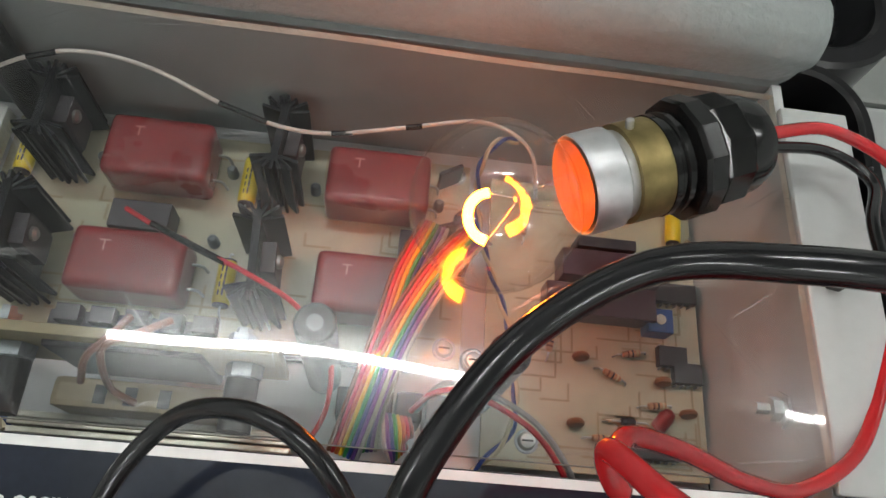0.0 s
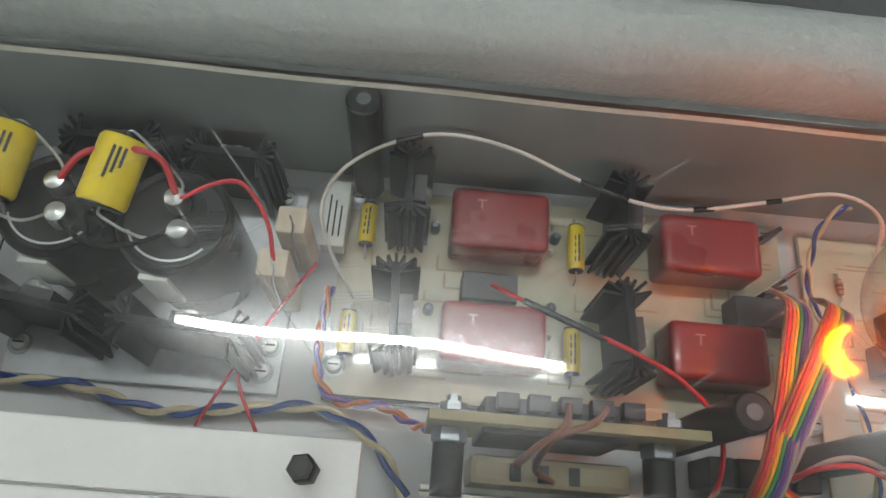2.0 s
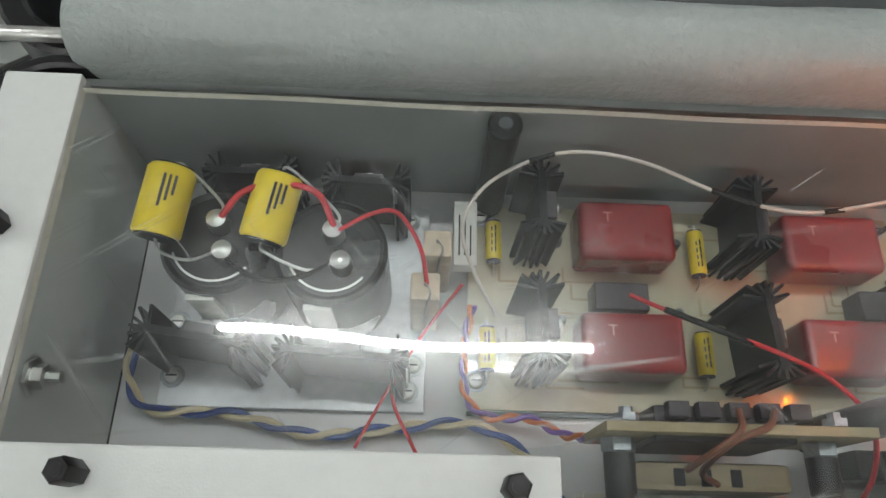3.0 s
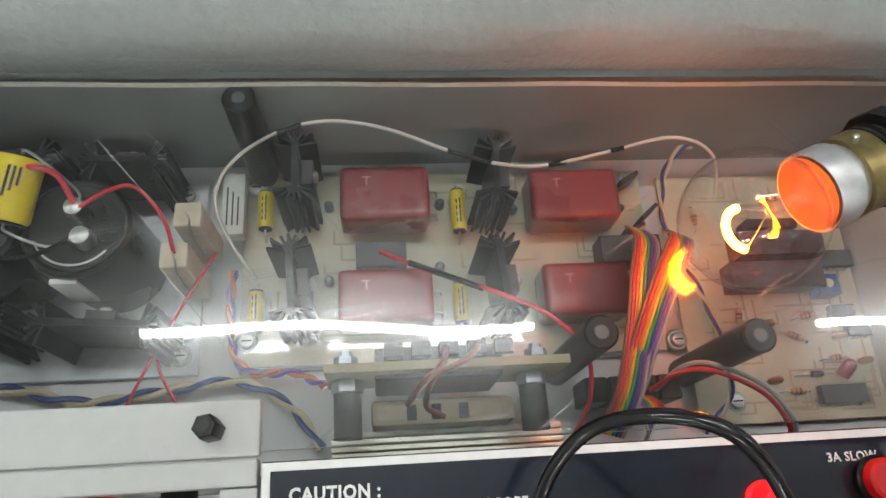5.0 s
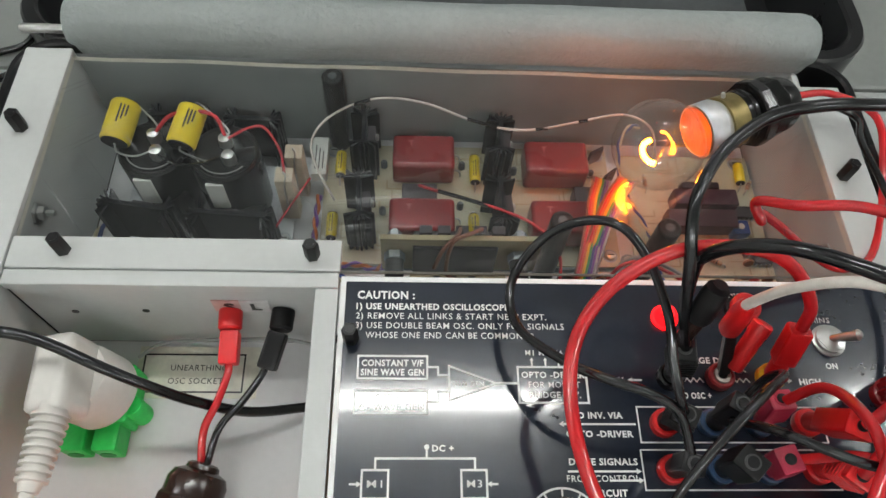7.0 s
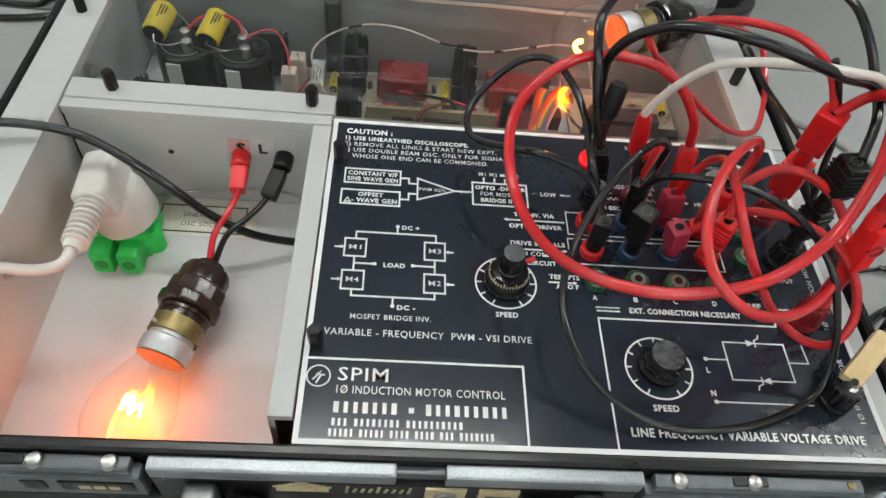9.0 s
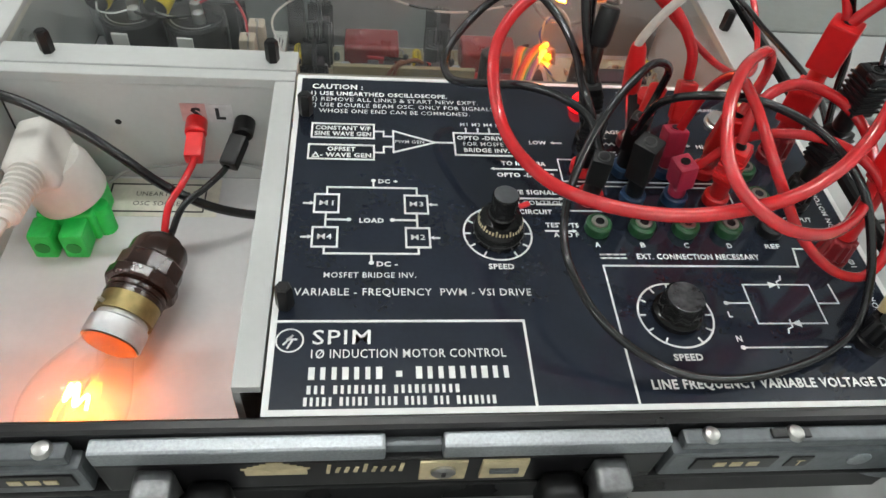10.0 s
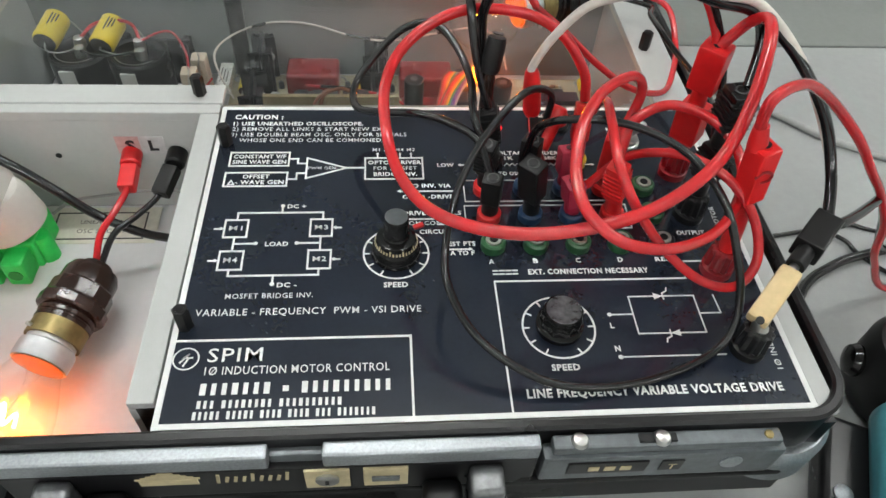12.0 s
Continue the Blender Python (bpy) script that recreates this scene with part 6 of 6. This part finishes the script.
# leads on the table
for label, pts, r, mt in (("grey cable lying on the table", [(0.2750, 0.3200, BED + 0.0028), (0.3100, 0.3050, BED + 0.0028), (0.3540, 0.2760, BED + 0.0028), (0.3930, 0.2390, BED + 0.0028), (0.4500, 0.2120, BED + 0.0028), (0.5600, 0.1900, BED + 0.0028)], 0.0026, GREY_CAB),
                          ("thin black wire lying on the table", [(0.2640, 0.1460, -0.0300), (0.2800, 0.1480, BED + 0.0030), (0.3130, 0.1530, BED + 0.0016), (0.3420, 0.1580, BED + 0.0016), (0.3660, 0.1620, BED + 0.0016), (0.3870, 0.1550, BED + 0.0016), (0.4600, 0.1400, BED + 0.0016)], 0.0014, BLK_CAB),
                          ("black cable curving over the table", [(0.3000, 0.0900, BED + 0.0030), (0.3190, 0.1150, BED + 0.0030), (0.3380, 0.1270, BED + 0.0030), (0.3590, 0.1350, BED + 0.0030), (0.4000, 0.1420, BED + 0.0030), (0.5000, 0.1450, BED + 0.0030)], 0.0028, BLK_CAB),
                          ("thin twisted black wire on the table", [(0.3420, 0.1580, BED + 0.0045), (0.3570, 0.1480, BED + 0.0030), (0.3620, 0.1370, BED + 0.0022), (0.3800, 0.1180, BED + 0.0016), (0.4300, 0.0900, BED + 0.0016)], 0.0014, BLK_CAB),
                          ("black cable on the table behind the case", [(-0.4200, 0.3300, BED + 0.0026), (-0.2800, 0.3400, BED + 0.0026), (-0.2330, 0.3470, BED + 0.0026), (-0.2170, 0.3560, BED + 0.0026), (-0.1900, 0.3800, BED + 0.0026), (-0.1750, 0.4300, BED + 0.0026)], 0.0024, BLK_CAB),
                          ("black cable looping on the table behind the case", [(-0.4200, 0.3900, BED + 0.0024), (-0.2590, 0.3610, BED + 0.0024), (-0.2320, 0.3710, BED + 0.0024), (-0.2160, 0.3840, BED + 0.0024), (-0.2200, 0.4300, BED + 0.0024)], 0.0022, BLK_CAB)):
    t = thing("table_cable", pts[0], label, "cable")
    part("cable", hose(pts, r, n=10, per=8), mt, t)


# ---- the tray: plugs, labels, mains connector ----
a = thing("lamp_lead", (-0.05, 0.15, -0.03), "red wire from a red plug to the lamp holder", "cable", "tray leads")
part("wire", hose([(-0.0495, 0.1500, -0.0290), (-0.0490, 0.1447, -0.0285), (-0.0522, 0.1325, -0.0300), (-0.0570, 0.1220, -0.0340), (-0.0582, 0.1080, -0.0420)], 0.0017, n=12), RED_CAB, a)
part("plug", boxed(-0.0042, -0.0036, 0, 0.0042, 0.0036, 0.0150, 0.0014, m=along((-0.0500, 0.1640, -0.0275), (-0.0495, 0.1480, -0.0300))), RED_PL, a, "bright red plug")
part("collar", lathe([(0.0050, 0), (0.0052, 0.001), (0.0052, 0.0085), (0.0044, 0.0095)], along((-0.0510, 0.1740, -0.0265), (-0.0502, 0.1600, -0.0280)), 22), RED_PL, a, "red socket collar")
a = thing("lamp_lead", (-0.03, 0.15, -0.03), "black wire from a black plug to the lamp holder", "cable", "tray leads")
part("wire", hose([(-0.0330, 0.1530, -0.0320), (-0.0355, 0.1460, -0.0335), (-0.0426, 0.1338, -0.0335), (-0.0509, 0.1227, -0.0343), (-0.0560, 0.1080, -0.0420)], 0.0016, n=12), BLK_CAB, a)
part("plug", boxed(-0.0042, -0.0036, 0, 0.0042, 0.0036, 0.0170, 0.0014, m=along((-0.0290, 0.1640, -0.0280), (-0.0335, 0.1490, -0.0330))), MATT, a, "black plug")
part("collar", lathe([(0.0050, 0), (0.0052, 0.001), (0.0052, 0.0085), (0.0044, 0.0095)], along((-0.0275, 0.1740, -0.0262), (-0.0285, 0.1600, -0.0280)), 22), MATT, a, "black socket collar")
tag = thing("socket_label", (-0.045, 0.1735, -0.018), "pink and silver label lettered S and L", "label")
part("pink_half", boxed(-0.0575, 0.1732, -0.0265, -0.0455, 0.1738, -0.0155), mat("pink_label", (0.62, 0.36, 0.34), 0.4, stain=0.2, stain_scale=90), tag)
part("silver_half", boxed(-0.0455, 0.1732, -0.0265, -0.0330, 0.1738, -0.0155), mat("silver_label", (0.58, 0.57, 0.57), 0.35, stain=0.2, stain_scale=90), tag)
wall_m = pose(0, 0.1730, 0, 90)
lettering("S", -0.0528, -0.0240, 0.0050, 0.0066, tag, wall_m, BLACK, 0.05, 0.0001)
lettering("L", -0.0410, -0.0240, 0.0046, 0.0066, tag, wall_m, BLACK, 0.05, 0.0001)
card = thing("socket_card", (-0.07, 0.155, DEEP), "framed paper label reading unearthing osc socket", "label")
cm = Matrix.Translation((-0.0990, 0.1480, DEEP)) @ Matrix.Rotation(radians(3), 4, "X")
part("paper", boxed(-0.003, -0.003, 0.0002, 0.055, 0.0225, 0.0006, m=cm), mat("cream_card", (0.70, 0.68, 0.58), 0.6, stain=0.12, stain_scale=60), card)
bm = bmesh.new()
for p, q in (((0, 0), (0.048, 0)), ((0.048, 0), (0.048, 0.0185)), ((0.048, 0.0185), (0, 0.0185)), ((0, 0.0185), (0, 0))):
    strip(bm, p, q, 0.0008, 0.0006, 0.0002)
bmesh.ops.transform(bm, matrix=cm, verts=bm.verts)
part("frame", bm, BLACK, card, "black frame line", smooth=False)
lettering("UNEARTHING", 0.0130, 0.0105, 0.0270, 0.0030, card, cm, MATT, 0.0, 0.0008)
lettering("OSC SOCKET", 0.0125, 0.0040, 0.0260, 0.0030, card, cm, MATT, 0.0, 0.0008)
a = thing("mains_cable", (-0.10, 0.14, 0), "black cable crossing the tray over the white rail", "cable")
part("cable", hose([(-0.3000, 0.0900, BED + 0.003), (-0.2300, 0.1200, -0.0500), (-0.1850, 0.1380, 0.0080), (-0.1618, 0.1448, 0.0124), (-0.1377, 0.1487, 0.0095), (-0.1166, 0.1475, 0.0048), (-0.0924, 0.1390, -0.0030), (-0.0758, 0.1347, -0.0150), (-0.0606, 0.1331, -0.0310), (-0.0416, 0.1328, -0.0446), (-0.0217, 0.1378, -0.0560), (-0.0105, 0.1400, -0.0570)], 0.0023, n=12), BLK_CAB, a)
a = thing("thin_wire", (-0.09, 0.17, DEEP), "thin grey wire along the foot of the tray wall", "wire")
part("strand", hose([(-0.1010, 0.1640, DEEP + 0.004), (-0.0900, 0.1690, DEEP + 0.009), (-0.0700, 0.1700, DEEP + 0.012), (-0.0500, 0.1690, DEEP + 0.016), (-0.0300, 0.1700, DEEP + 0.014), (-0.0110, 0.1680, DEEP + 0.008)], 0.0009, n=8), GREY_CAB, a)
tb = thing("wire_joint", (-0.0135, 0.132, -0.05), "small black terminal joint with two screws on the divider", "terminal")
part("block", boxed(-0.0170, 0.1270, -0.0640, -0.0106, 0.1440, -0.0560, 0.0008), MATT, tb)
for y in (0.1310, 0.1400):
    part("screw", lathe([(0.0024, 0), (0.0024, 0.001), (0.0012, 0.0016)], Matrix.Translation((-0.0138, y, -0.0560)), 14), STEEL, tb)
# white plug in its green connector
pl = thing("mains_plug", (-0.112, 0.14, -0.03), "white moulded mains plug with a ribbed cord guard", "plug")
bm = lathe([(0.0165, 0), (0.0169, 0.001), (0.0167, 0.016), (0.0155, 0.020), (0.0148, 0.0215)], Matrix.Translation((-0.1075, 0.1420, -0.0470)) @ Matrix.Rotation(radians(-14), 4, "Y"), 40)
part("body", bm, PLUG_WHITE, pl)
part("grip", boxed(-0.0100, -0.0155, 0, 0.0080, 0.0175, 0.0200, 0.0042, m=Matrix.Translation((-0.1095, 0.1390, -0.0290)) @ Matrix.Rotation(radians(-16), 4, "Y") @ Matrix.Rotation(radians(4), 4, "Z"), seg=3), PLUG_WHITE, pl)
guard_a, guard_b = Vector((-0.1115, 0.1270, -0.0150)), Vector((-0.1120, 0.0930, -0.0130))
part("cord_guard", lathe([(0.0062, 0), (0.0056, 0.004), (0.0044, (guard_b - guard_a).length - 0.003), (0.0036, (guard_b - guard_a).length)], along(guard_a, guard_b), 20), PLUG_WHITE, pl)
for k in range(9):
    f_ = 0.12 + 0.09 * k
    part("rib", lathe([(0.0060 - 0.0016 * f_, 0), (0.0076 - 0.0018 * f_, 0.0003), (0.0076 - 0.0018 * f_, 0.0014), (0.0060 - 0.0016 * f_, 0.0018)], along(guard_a.lerp(guard_b, f_), guard_b + (guard_b - guard_a)), 18), PLUG_WHITE, pl)
part("cord", hose([guard_b, (-0.1140, 0.0850, -0.0130), (-0.1220, 0.0780, -0.0090), (-0.1380, 0.0720, 0.0010), (-0.1540, 0.0660, 0.0062), (-0.1740, 0.0580, 0.0020), (-0.1950, 0.0500, -0.0500), (-0.2400, 0.0300, -0.0745)], 0.0026, n=12), PLUG_WHITE, pl, "white round cord")
gr = thing("connector", (-0.105, 0.13, DEEP), "bright green plastic connector under the white plug", "connector")
part("base", boxed(-0.1220, 0.1290, DEEP, -0.0960, 0.1560, -0.0480, 0.0020, seg=3), LIME, gr)
for x in (-0.1180, -0.1040):
    q = part("nozzle", boxed(x - 0.0054, 0.1170, DEEP + 0.0004, x + 0.0054, 0.1300, -0.0500, 0.0016), LIME, gr)
    part("bore", lathe([(0.0034, 0), (0.0034, 0.0004)], along((x, 0.1170, -0.0580), (x, 0.09, -0.0580)), 16), mat("green_shadow_bore", (0.01, 0.25, 0.04), 0.5), q)
part("side_lug", lathe([(0.0050, 0), (0.0050, 0.016), (0.0044, 0.017)], Matrix.Translation((-0.0955, 0.1370, DEEP)), 20), LIME, gr)

# ---- meter at the table's edge beside the case ----
met = thing("panel_meter", (0.33, 0.03, BED), "teal painted instrument with a black face beside the case", "instrument")
mm = Matrix.Translation((0.2980, 0.0140, BED)) @ Matrix.Rotation(radians(-25), 4, "Z")
part("base", boxed(-0.018, -0.11, 0.0005, 0.14, 0.010, 0.016, 0.004, m=mm, seg=3), BLACK, met, "black moulded base")
part("housing", boxed(0.0, -0.10, 0.0160, 0.14, 0.016, 0.034, 0.007, m=mm, seg=3), TEAL, met)
part("face", boxed(0.014, -0.094, 0.0340, 0.13, -0.010, 0.0355, 0.001, m=mm), BLACK, met, "black face plate")
knob_m = mm @ Matrix.Translation((0.024, 0.046, 0.0005))
cap = part("round_head", lathe([(0.027, 0), (0.029, 0.003), (0.029, 0.030), (0.026, 0.038), (0.016, 0.042)], knob_m, 40), MATT, met, "black round head")
part("top_nut", lathe([(0.008, 0.0415), (0.008, 0.0450), (0.006, 0.0465)], knob_m, sides=6), DARK_ALLOY, cap)
part("side_cap", lathe([(0.0080, 0), (0.0085, 0.002), (0.0070, 0.005), (0.0020, 0.007)], knob_m @ along((-0.0285, -0.004, 0.020), (-0.06, -0.008, 0.022)), 24), BAKE_BLACK, cap, "glossy black side cap")
for x, y, z in ((0.008, 0.006, 0.0340), (-0.009, -0.030, 0.0160)):
    part("screw", lathe([(0.0042, 0), (0.0042, 0.001), (0.0026, 0.002)], mm @ Matrix.Translation((x, y, z)), 16), ALLOY, met)
bm = bmesh.new()
for k in range(7):
    strip(bm, (0.022, -0.020 - 0.006 * k), (0.034 + 0.004 * (k % 3), -0.020 - 0.006 * k), 0.0022, 0.0355, 0.0002)
bmesh.ops.transform(bm, matrix=mm, verts=bm.verts)
part("print_bar", bm, INK, met, "white print reduced to bars", smooth=False, kind="stuff")
